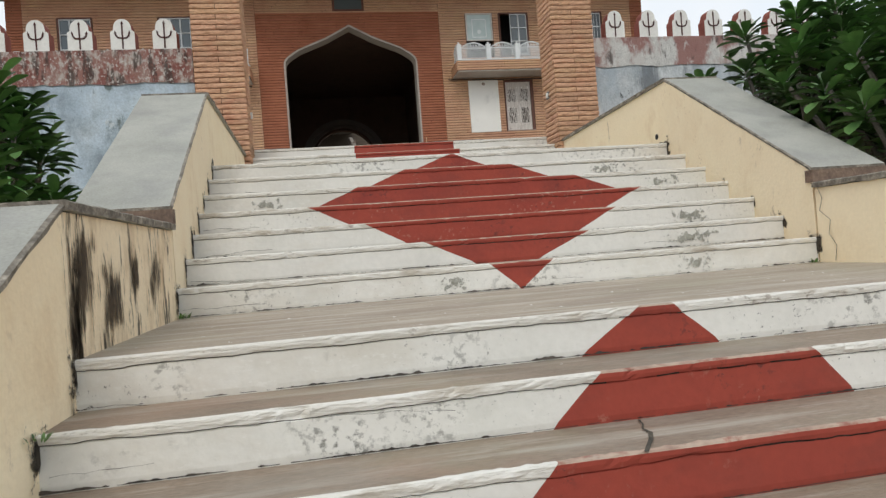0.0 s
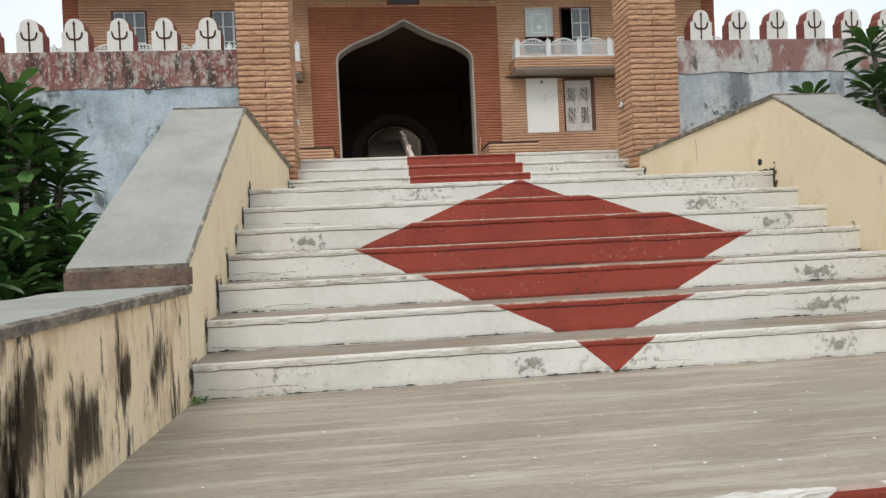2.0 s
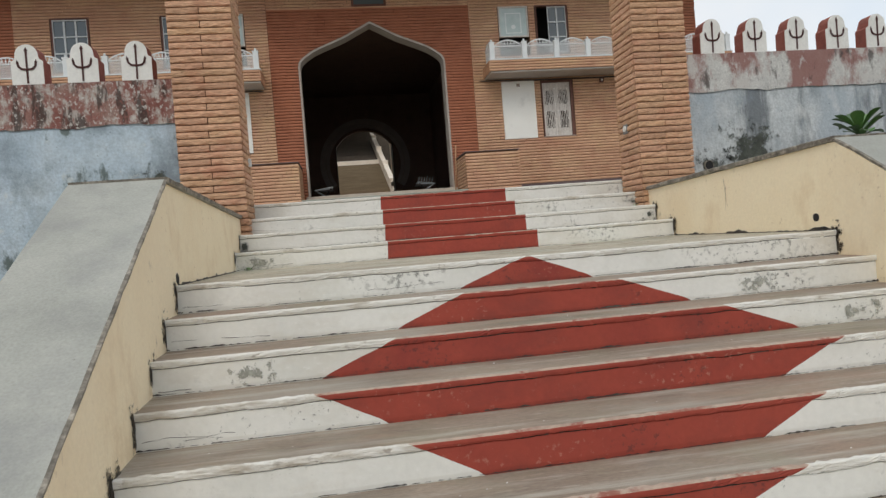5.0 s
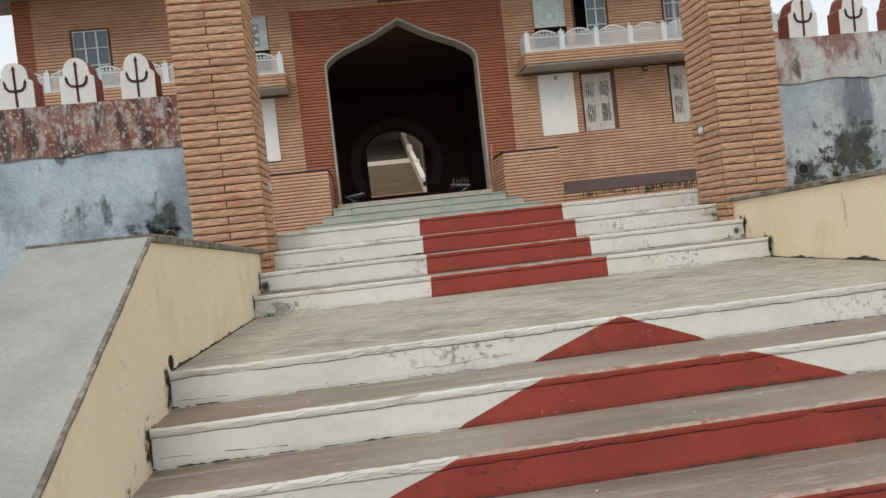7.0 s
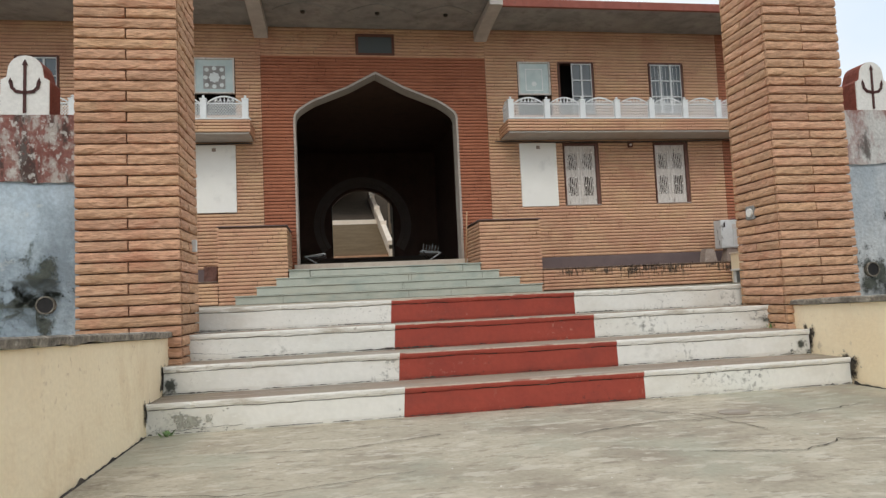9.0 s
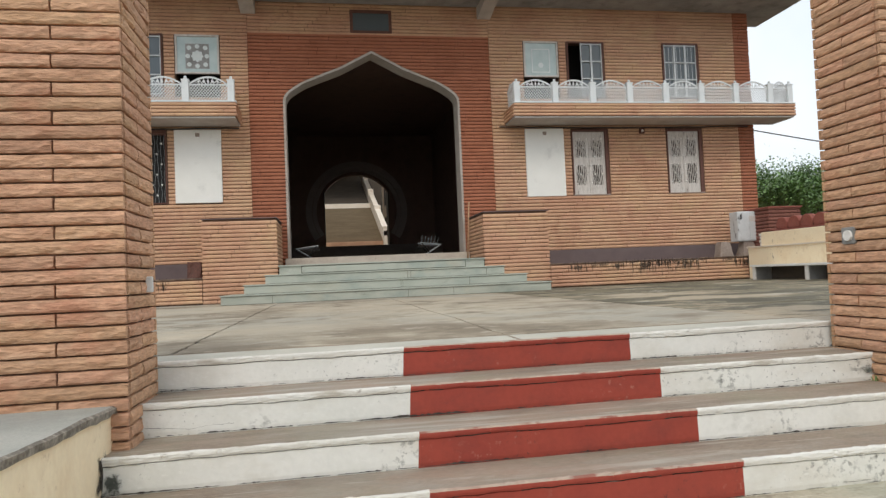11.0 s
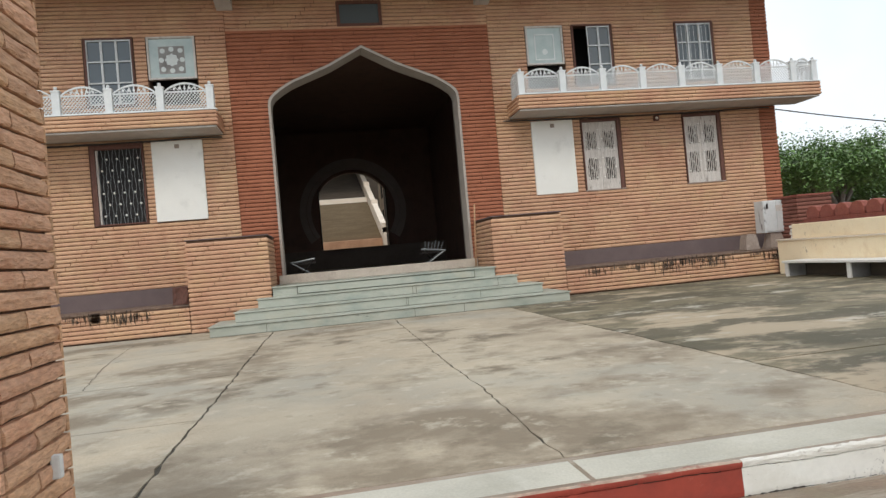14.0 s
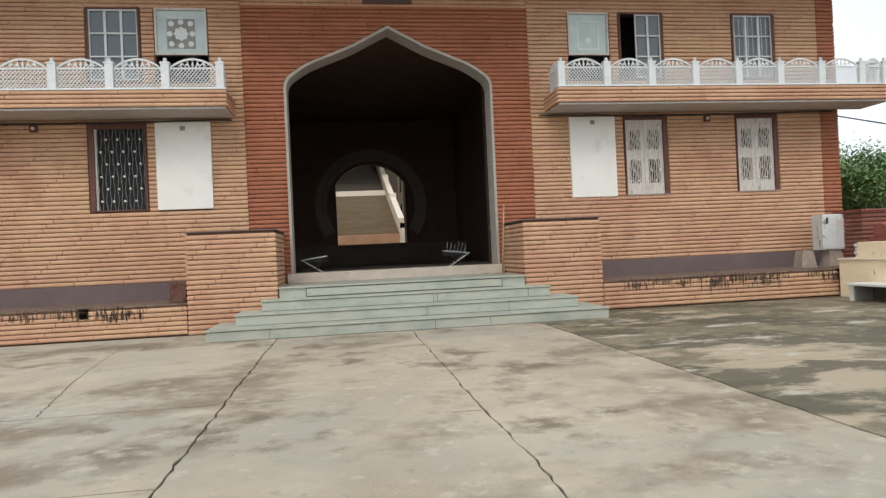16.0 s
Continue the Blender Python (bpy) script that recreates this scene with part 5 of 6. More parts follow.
def balcony(x0, x1, ends, label):
    root = part("balcony", boxes((x0 + .01, x1 - .01, YB + .01, F, 7.225, 7.265), bevel=.006), "archtrim", house, label)
    bm = boxes((x0, x1, YB, YB + .12, 7.265, 7.585), (x0, x0 + .12, YB + .12, F, 7.265, 7.585), (x1 - .12, x1, YB + .12, F, 7.265, 7.585), (x0 + .12, x1 - .12, YB + .12, F, 7.265, 7.325))
    part("upstand", bm, "joint", root)
    cladding("brick_cladding", x0 - .02, x1 + .02, 7.265, 7.585, YB, "clad", root, [], pitch=.08, seed=int(x1 * 7) + 40)
    cladding("brick_cladding", YB, F, 7.265, 7.585, x0, "clad", root, [], pitch=.08, seed=41, axis="x", sign=-1)
    cladding("brick_cladding", YB, F, 7.265, 7.585, x1, "clad", root, [], pitch=.08, seed=42, axis="x", sign=1)
    bm = boxes((x0 - .03, x1 + .03, YB - .035, YB + .14, 7.585, 7.61), bevel=.006)
    part("kerb", bm, "jali", root)
    W = .985
    post = None
    panel = None
    rightmost = x1 - .09
    leftmost = x0 + .09
    if ends < 0:
        posts = []
        x = rightmost
        while x > leftmost - .01:
            posts.append(x)
            x -= W
    else:
        posts = []
        x = leftmost
        while x < rightmost - .45:
            posts.append(x)
            x += W
        posts.append(rightmost)
        posts = posts[::-1]
    for i, x in enumerate(posts):
        if post is None:
            bm = bmesh.new()
            add_box(bm, -.075, .075, -.005, .105, 0, .47)
            add_box(bm, -.085, .085, -.015, .115, .47, .50)
            add_box(bm, -.03, .03, .02, .08, .50, .525)
            bmesh.ops.create_icosphere(bm, subdivisions=1, radius=.038, matrix=Matrix.Translation((0, .05, .555)))
            bmesh.ops.bevel(bm, geom=[e for e in bm.edges if e.calc_length() > .2], offset=.008, segments=1, affect='EDGES')
            post = part("post", bm, "jali", root)
            post.matrix_basis = Matrix.Translation((x, YB, 7.61))
        else:
            again(post, "post", Matrix.Translation((x, YB, 7.61)), root)
        if i:
            gap = posts[i - 1] - x
            xm = (posts[i - 1] + x) / 2
            if abs(gap - W) < .02:
                if panel is None:
                    panel = part("jali_panel", jali_panel_mesh(W - .16), "jali", root, "white lattice panel with a round fretted crest")
                    panel.matrix_basis = Matrix.Translation((xm, YB + .03, 7.61))
                else:
                    again(panel, "jali_panel", Matrix.Translation((xm, YB + .03, 7.61)), root)
            else:
                o = part("jali_panel", jali_panel_mesh(gap - .16), "jali", root)
                o.matrix_basis = Matrix.Translation((xm, YB + .03, 7.61))
    # returns at the ends
    for xe in (x0 + .09, x1 - .09):
        o = part("jali_panel", jali_panel_mesh(.60), "jali", root)
        o.matrix_basis = Matrix.Translation((xe, YB + .46, 7.61)) @ Matrix.Rotation(math.pi / 2, 4, 'Z')
    return root


balcony(4.17, 11.82, 1, "balcony with brick fascia and white jali railing")
balcony(-9.46, -2.37, -1, "balcony with brick fascia and white jali railing")

# ---- pedestals, plinth ledge and green steps before the gateway ----
YP = 20.62


def pedestal(x0, x1, seed, label):
    root = thing("pedestal", label, "pedestal", "", "pedestals beside the gateway")
    part("core", boxes((x0 + .03, x1 - .03, YP + .03, F + .02, Z3, 4.86)), "joint", root)
    cladding("brick_cladding", x0, x1, Z3, 4.86, YP + .03, "clad", root, [], seed=seed)
    cladding("brick_cladding", YP, F, Z3, 4.86, x0 + .03, "clad", root, [], seed=seed + 1, axis="x", sign=-1)
    cladding("brick_cladding", YP, F, Z3, 4.86, x1 - .03, "clad", root, [], seed=seed + 2, axis="x", sign=1)
    part("cap", boxes((x0 - .01, x1 + .01, YP - .004, F, 4.86, 4.878), bevel=.004), "mauve", root, "thin dark cap slab")


pedestal(-3.05, -1.49, 50, "brick-strip pedestal with a thin dark cap beside the gateway")
pedestal(3.08, 4.63, 60, "brick-strip pedestal with a thin dark cap beside the gateway")
for x0, x1, sd in ((GX0, -3.06, 70), (4.64, 10.35, 80)):
    root = thing("plinth", "low brick plinth along the facade with black damp streaks", "plinth", "structure")
    part("core", boxes((x0, x1, YP + .03, F - .02, Z3, 3.60)), "joint", root)
    cladding("brick_cladding", x0, x1, Z3 + .02, 3.60, YP + .03, "clad", root, [], seed=sd, pitch=.083)
    rq = random.Random(sd)
    for q in range(15):
        xa = x0 + (x1 - x0 - .9) * rq.random() ** (.75 if x0 > 0 else 1.0)
        zq = 3.60 - (rq.uniform(.10, .22) if q % 3 else rq.uniform(.22, .46))
        wq = rq.uniform(.5, 1.3)
        bm = bmesh.new()
        bm.faces.new([bm.verts.new((x_, YP - .008 - q * .0003, z_)) for x_, z_ in ((xa, zq), (xa + wq, zq), (xa + wq, 3.66), (xa, 3.66))])
        part("damp_stain", bm, "drip_xz", root, "black damp drips")
    part("ledge_top", boxes((x0, x1, YP + .02, F - .012, 3.60, 3.628), bevel=.006), "ledge", root, "damp blackened ledge")

gs = thing("entrance_steps", "pale green marble steps up to the gateway", "stairs", "structure")
half = [3.35, 2.96, 2.58]
for k in range(3):
    y0 = 19.28 + .42 * k
    z0 = Z3 + .19 * k
    st = part("step", boxes((.84 - half[k] + .02, .84 + half[k] - .02, y0 + .02, YP + .02 if k < 2 else YP + .6, z0, z0 + .165), bevel=.004), "green", gs)
    part("tread", boxes((.84 - half[k], .84 + half[k], y0, YP + .015, z0 + .165, z0 + .19), bevel=.006), "green", st)
for k in range(3):
    y0, z0 = 19.28 + .42 * k, Z3 + .19 * k
    # dark strip puts the overhang's shadow line into the shape
    part("shadow_joint", boxes((.84 - half[k] + .025, .84 + half[k] - .025, y0 + .012, y0 + .03, z0 + .156, z0 + .164)), "green_dirt_shade", gs, "dark strip painting the shade line below the tread")
    part("foot_joint", boxes((.84 - half[k] + .03, .84 + half[k] - .03, y0 + .010, y0 + .03, z0 + .001, z0 + .010)), "green_dirt_shade", gs, "dirt-filled joint at the foot")
    for q in range(3):
        xq = .84 + half[k] * random.uniform(-.9, .9)
        part("upright_joint", boxes((xq - .004, xq + .004, y0 + .014, y0 + .03, z0 + .01, z0 + .150)), "green_dirt_shade", gs)
st = part("step", boxes((-1.46, 3.05, 20.54, F + .1, Z3, 3.80), bevel=.004), "green", gs)
part("tread", boxes((-1.48, 3.07, 20.50, F - .02, 3.80, 3.825), bevel=.006), "green", st)
part("inset", boxes((-.98, 2.60, 20.515, 20.545, 3.65, 3.78), bevel=.004), "green", st)
part("inset_joint", boxes((-1.0, 2.62, 20.53, 20.545, 3.632, 3.798)), "green_dirt_shade", st)
part("doorsill", boxes((AC - AH - .12, AC + AH + .12, F - .16, F + .6, 3.826, ZS), bevel=.012), "sill", gs, "worn cream stone sill")

# ---- gateway hall ----
YH = 33.0
HX0, HX1 = -2.4, 4.0
hall = thing("gateway_hall", "brown passage behind the gateway with its shade put into the colour", "hall", "structure")
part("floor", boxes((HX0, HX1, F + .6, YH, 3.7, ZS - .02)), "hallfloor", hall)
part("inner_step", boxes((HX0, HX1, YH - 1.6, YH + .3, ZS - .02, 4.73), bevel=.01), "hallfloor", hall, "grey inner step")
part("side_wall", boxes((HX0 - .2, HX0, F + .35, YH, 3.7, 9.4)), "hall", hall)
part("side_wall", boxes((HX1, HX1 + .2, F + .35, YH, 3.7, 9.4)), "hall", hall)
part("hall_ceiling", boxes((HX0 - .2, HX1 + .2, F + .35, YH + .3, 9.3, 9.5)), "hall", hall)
RC, RZ, RR = .80, 6.20, 1.50
bm = bmesh.new()
N = 96


def mouth(a):
    """Reach of the rear opening from its middle: round above, square below."""
    c, s = abs(math.cos(a)), math.sin(a)
    r = 1.30 / c if c > 1e-6 else 9
    return min(r, RR) if s > 0 else min(r, 1.47 / -s if s < -1e-6 else 9)


circ = [(RC + mouth(2 * math.pi * i / N) * math.cos(2 * math.pi * i / N), RZ + mouth(2 * math.pi * i / N) * math.sin(2 * math.pi * i / N)) for i in range(N)]
far = []
for i in range(N):
    a = 2 * math.pi * i / N
    dx, dz = math.cos(a), math.sin(a)
    cands = []
    if dx > 1e-6:
        cands.append((HX1 - RC) / dx)
    if dx < -1e-6:
        cands.append((HX0 - RC) / dx)
    if dz > 1e-6:
        cands.append((9.3 - RZ) / dz)
    if dz < -1e-6:
        cands.append((3.9 - RZ) / dz)
    s = min(cands)
    far.append((RC + s * dx, RZ + s * dz))
ring_v = [[bm.verts.new((p[0], y, p[1])) for p in loop] for y in (YH, YH + .3) for loop in (circ, far)]
cf, ff, cb, fb = ring_v
corner = {(cx, cz): [bm.verts.new((cx, y, cz)) for y in (YH, YH + .3)] for cx in (HX0, HX1) for cz in (3.9, 9.3)}
for i in range(N):
    j = (i + 1) % N
    outer_f, outer_b = [ff[i], ff[j]], [fb[i], fb[j]]
    on_side = [abs(far[k][0] - HX0) < 1e-6 or abs(far[k][0] - HX1) < 1e-6 for k in (i, j)]
    if on_side[0] != on_side[1]:
        cx = HX0 if far[i][0] < RC else HX1
        cz = 3.9 if far[i][1] < RZ else 9.3
        outer_f.insert(1, corner[(cx, cz)][0])
        outer_b.insert(1, corner[(cx, cz)][1])
    bm.faces.new([cf[i], *outer_f, cf[j]])
    bm.faces.new([cb[i], *outer_b, cb[j]][::-1])
    bm.faces.new((cf[i], cf[j], cb[j], cb[i]))
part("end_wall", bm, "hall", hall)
for r0, r1, d in ((1.62, 1.78, .10), (1.80, 2.05, .06)):
    bm = bmesh.new()
    for i in range(N):
        a0, a1 = 2 * math.pi * i / N, 2 * math.pi * (i + 1) / N
        if math.sin((a0 + a1) / 2) < -.58:
            continue
        add_prism(bm, [(RC + r0 * math.cos(a0), RZ + r0 * math.sin(a0)), (RC + r1 * math.cos(a0), RZ + r1 * math.sin(a0)), (RC + r1 * math.cos(a1), RZ + r1 * math.sin(a1)), (RC + r0 * math.cos(a1), RZ + r0 * math.sin(a1))], "y", YH - d, YH)
    part("ring_moulding", bm, "ring", hall, "dark round ring moulding")
for xa in (-.52, 2.08):
    part("gate_leaf", boxes((xa, xa + .04, YH - .02, YH + .9, 4.73, 7.1), bevel=.006), "iron", hall, "dark iron gate leaf standing open")
# pilaster and stacked dark panels on the near side wall
part("pilaster", boxes((3.42, 3.60, 25.0, 25.2, ZS, 9.3), bevel=.01), "ring", hall, "grey brown pilaster edge")
for k in range(6):
    part("panel", boxes((3.40, 3.46, 23.0, 24.9, ZS + .15 + .8 * k, ZS + .82 + .8 * k), bevel=.02), "dark", hall)
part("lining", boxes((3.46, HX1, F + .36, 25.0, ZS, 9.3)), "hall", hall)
# ---- stairs seen through the round opening ----
back = thing("rear_staircase", "brown stone stairs with a cream parapet behind the gateway", "stairs", "structure")
# unseen slab added to keep sky light off the upper flight
part("canopy", boxes((-6, 2.6, 47, 60, 12.6, 12.8)), "grey_render", back)
part("rear_court", boxes((-8, 10, YH + .3, 39, 4.2, 4.66)), "backstep", back)
part("kerb", boxes((-4, 2.29, 38.6, 39.0, 4.66, 5.28), bevel=.02), "backkerb", back)
yy, zz = 39.0, 5.26
for k in range(36):
    if k == 16:
        part("landing_edge", boxes((-4, 2.295, yy - .05, yy + .1, zz, zz + .34), bevel=.01), "backcream", back, "cream landing edge")
    # above the landing the flight's shade is put into a darker colour
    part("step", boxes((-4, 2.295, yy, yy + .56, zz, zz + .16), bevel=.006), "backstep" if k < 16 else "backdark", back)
    yy += .53
    zz += .16
bm = bmesh.new()
add_prism(bm, [(38.3, 4.66), (38.3, 5.75), (58, 11.9), (58, 4.66)], "x", 2.30, 2.58)
part("parapet", bm, "backcream", back, "cream sloping stair parapet")
for k in range(4):
    part("post", boxes((2.26, 2.62, 38.3 + k * 5.2, 38.6 + k * 5.2, 5.5 + k * 1.623, 5.98 + k * 1.623), bevel=.02), "backcream", back)
# dark walls added to close the view and block sky light
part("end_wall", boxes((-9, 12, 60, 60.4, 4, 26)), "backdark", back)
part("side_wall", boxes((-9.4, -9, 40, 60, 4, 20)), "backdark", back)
bld = thing("rear_building", "cream building with dark openings behind the gateway", "building")
part("wall", boxes((3.6, 9, 46, 54, 4.2, 13), bevel=.02), "backcream", bld)
for i in range(3):
    for j in range(3):
        # near-black boxes: shade within the openings put into colour
        part("window", boxes((3.58, 3.62, 46.6 + 2.2 * i, 47.6 + 2.2 * i, 6.2 + 2.2 * j, 7.6 + 2.2 * j)), "dark", bld)
        part("window", boxes((4.2 + 1.5 * i, 5.0 + 1.5 * i, 45.97, 46.02, 6.2 + 2.2 * j, 7.6 + 2.2 * j)), "dark", bld)


# ---- things along the facade and the right side of the court ----
cab = thing("electric_cabinet", "scuffed pale grey metal electric cabinet on stone blocks", "cabinet")
part("body", boxes((9.86, 10.52, 21.22, 21.55, 4.00, 4.76), bevel=.012), "cabinet", cab)
part("door", boxes((9.88, 10.18, 21.205, 21.225, 4.03, 4.73), bevel=.004), "cabinet", cab)
part("door", boxes((10.20, 10.50, 21.205, 21.225, 4.03, 4.73), bevel=.004), "cabinet", cab)
part("notice", boxes((10.18, 10.36, 21.198, 21.205, 4.50, 4.64)), "greywood", cab, "faded printed notice")
part("hinge", boxes((9.93, 9.98, 21.198, 21.204, 4.56, 4.68)), "iron", cab)


def rough_block(name, x0, x1, y0, y1, z0, z1, label, material="stone", seed=1, taper=.12):
    rng = random.Random(seed)
    bm = bmesh.new()
    add_box(bm, x0, x1, y0, y1, z0, z1)
    bmesh.ops.subdivide_edges(bm, edges=bm.edges[:], cuts=2, use_grid_fill=True)
    xc, yc = (x0 + x1) / 2, (y0 + y1) / 2
    for v in bm.verts:
        u = (v.co.z - z0) / (z1 - z0)
        v.co.x = xc + (v.co.x - xc) * (1 - taper * u) + rng.uniform(-.012, .012)
        v.co.y = yc + (v.co.y - yc) * (1 - taper * u) + rng.uniform(-.012, .012)
        if u > .01:
            v.co.z += rng.uniform(-.012, .012)
    return tagged(part(name, bm, material, smooth=False), label, "stone block", "stone blocks on the ledge")


rough_block("stone_block", 9.97, 10.38, 21.22, 21.52, 3.635, 4.00, "rough pinkish stone block under the electric cabinet", seed=3, taper=.3)
rough_block("stone_block", 9.36, 9.72, 21.25, 21.55, 3.635, 4.00, "rough pinkish stone block on the ledge", seed=4, taper=.3)
# solid block added for a dark box hole; its shade is the brown
rough_block("stone_block", -3.42, -3.12, 20.9, 21.25, 3.635, 3.98, "dark brown block in place of a dark opening beside the pedestal", material="wood", seed=5, taper=.05)

pier = thing("brick_pier", "dull red brick pier at the end of the facade", "pier", "structure")
part("core", boxes((10.38, 11.24, 20.72, 21.5, Z3, 4.78)), "redjoint", pier)
cladding("brick_cladding", 10.36, 11.26, Z3, 4.78, 20.72, "brickred", pier, [], seed=90)
cladding("brick_cladding", 20.69, 21.5, Z3, 4.78, 10.38, "brickred", pier, [], seed=91, axis="x", sign=-1)
part("cap", boxes((10.33, 11.29, 20.66, 21.5, 4.78, 4.82), bevel=.008), "merlonred", pier)

lw = thing("court_wall", "cream stepped court wall with a ledge", "wall", "structure")
part("lower_tier", boxes((9.63, 10.10, 10.4, 20.52, Z3, 3.80), bevel=.01), "cream", lw)
part("ledge", boxes((9.60, 10.12, 10.4, 20.54, 3.80, 3.835), bevel=.008), "backcream", lw)
part("upper_tier", boxes((9.69, 10.07, 17.40, 20.10, 3.835, 4.15), bevel=.012), "cream", lw)
part("upper_tier", boxes((9.69, 10.07, 10.4, 17.39, 3.835, 4.44), bevel=.012), "cream", lw)
for k in range(4):
    part("toothed_brick", boxes((9.70, 9.90, 20.105, 20.16 + .03 * (k % 2), 3.84 + .075 * k, 3.90 + .075 * k), bevel=.006), "merlonwhite", lw)
rw = thing("scalloped_wall", "red painted wall with round-topped merlons", "wall", "structure")
part("wall", boxes((10.40, 10.60, 10.4, 20.6, Z3 - .6, 4.24), bevel=.008), "merlonred", rw)
mp = None
for k in range(24):
    if mp is None:
        bm = bmesh.new()
        out = [(-.185, 0), (.185, 0), (.185, .15), (.12, .25), (0, .28), (-.12, .25), (-.185, .15)]
        add_prism(bm, out, "x", 0, .2)
        bmesh.ops.bevel(bm, geom=bm.edges[:], offset=.01, segments=1, affect='EDGES')
        mp = part("merlon", bm, "merlonred", rw)
        mp.matrix_basis = Matrix.Translation((10.40, 20.3, 4.24))
    else:
        again(mp, "merlon", Matrix.Translation((10.40, 20.3 - .42 * k, 4.24)), rw)

bench = thing("bench", "long low white-topped cement bench along the court wall", "bench")
part("seat", boxes((9.07, 9.62, 10.6, 19.70, 3.35, 3.395), bevel=.008), "merlonwhite", bench)
for yb in (19.63, 17.95, 16.2, 14.3, 12.4):
    sp = part("support", boxes((9.15, 9.54, yb - .045, yb + .045, Z3, 3.35), bevel=.006), "grey_render", bench)
    part("painted_front", boxes((9.12, 9.149, yb - .05, yb + .05, Z3, 3.35), bevel=.004), "merlonwhite", sp, "white painted front")
part("back_panel", boxes((9.55, 9.62, 10.6, 19.60, Z3, 3.35)), "backdark", bench)

pole = bmesh.new()
add_rod(pole, (2.93, 21.75, 3.84), (3.07, 21.98, 5.26), .022, .018, 8)
tagged(part("pole", pole, "pole", smooth=True), "thin bamboo pole leaning beside the gateway", "pole")


def barrier(x, y, z, flip, label):
    root = thing("folding_barrier", label, "barrier", "", "folded metal barriers in the gateway", at=(x, y, z))
    s = -1 if flip else 1
    for yy in (0, .4):
        bm = bmesh.new()
        add_rod(bm, (-.30 * s, yy, .28), (.26 * s, yy, .35), .020, seg=6)
        part("rail", bm, "steel", root)
        bm = bmesh.new()
        add_rod(bm, (-.28 * s, yy, .28), (.16 * s, yy, .0), .016, seg=6)
        part("leg", bm, "steel", root)
        bm = bmesh.new()
        add_rod(bm, (.22 * s, yy, .34), (-.05 * s, yy, .0), .016, seg=6)
        part("leg", bm, "iron", root)
    part("board", boxes((-.30, .28, .02, .38, .24, .27), bevel=.006), "iron", root, "dark flat board")
    return root


barrier(-.92, 23.1, ZS - .02, False, "folded metal barrier with pale legs and dark board")
b2 = barrier(2.25, 23.3, ZS - .02, True, "folded metal barrier with pale legs and upturned tines")
for k in range(6):
    bm = bmesh.new()
    add_rod(bm, (-.20 + .08 * k, .2, .30), (-.16 + .09 * k, .25, .56 - .03 * (k % 3)), .007, seg=5)
    part("tine", bm, "steel", b2)

for xf, zf in ((7.9, 7.06), (-6.1, 7.06)):
    bm = bmesh.new()
    add_box(bm, xf - .07, xf + .07, F - .07, F - .01, zf - .07, zf + .07)
    bmesh.ops.bevel(bm, geom=bm.edges[:], offset=.01, segments=1, affect='EDGES')
    w = part("wall_lamp", bm, "wood", house, "small square brown wall lamp")
    bm = bmesh.new()
    bmesh.ops.create_icosphere(bm, subdivisions=2, radius=.035, matrix=Matrix.Translation((xf, F - .075, zf)))
    part("bulb", bm, "merlonwhite", w, smooth=True)
for x0, x1 in ((4.0, 11.0), (-9.3, -2.4)):
    bm = bmesh.new()
    n = 24
    pts = [(x0 + (x1 - x0) * i / n, F - .06, 7.18 - .03 * math.sin(math.pi * i / n) + wob(i, 1, 1, .9, .02)) for i in range(n + 1)]
    add_tube(bm, pts, .018)
    part("cable", bm, "cable", house, "black cable slung under the balcony")


# ---- frangipani shrubs beside the parapets ----
def leaf_into(verts, faces, base, direction, up, length, width, rng):
    d = direction.normalized()
    side = d.cross(up)
    side = side.normalized() if side.length > 1e-4 else Vector((1, 0, 0))
    nrm = side.cross(d).normalized()
    rows = [(0, .10), (.25, .45), (.5, .80), (.74, 1.0), (.91, .72), (1.0, .08)]
    b0 = len(verts)
    droop = rng.uniform(.08, .45)
    for u, w in rows:
        c = base + d * (length * u) - nrm * 0 + Vector((0, 0, -droop * length * u * u))
        hw = width * w / 2
        verts.append(tuple(c - side * hw + nrm * hw * .28))
        verts.append(tuple(c - nrm * .004))
        verts.append(tuple(c + side * hw + nrm * hw * .28))
    for r in range(len(rows) - 1):
        a = b0 + r * 3
        faces.append((a, a + 1, a + 4, a + 3))
        faces.append((a + 1, a + 2, a + 5, a + 4))


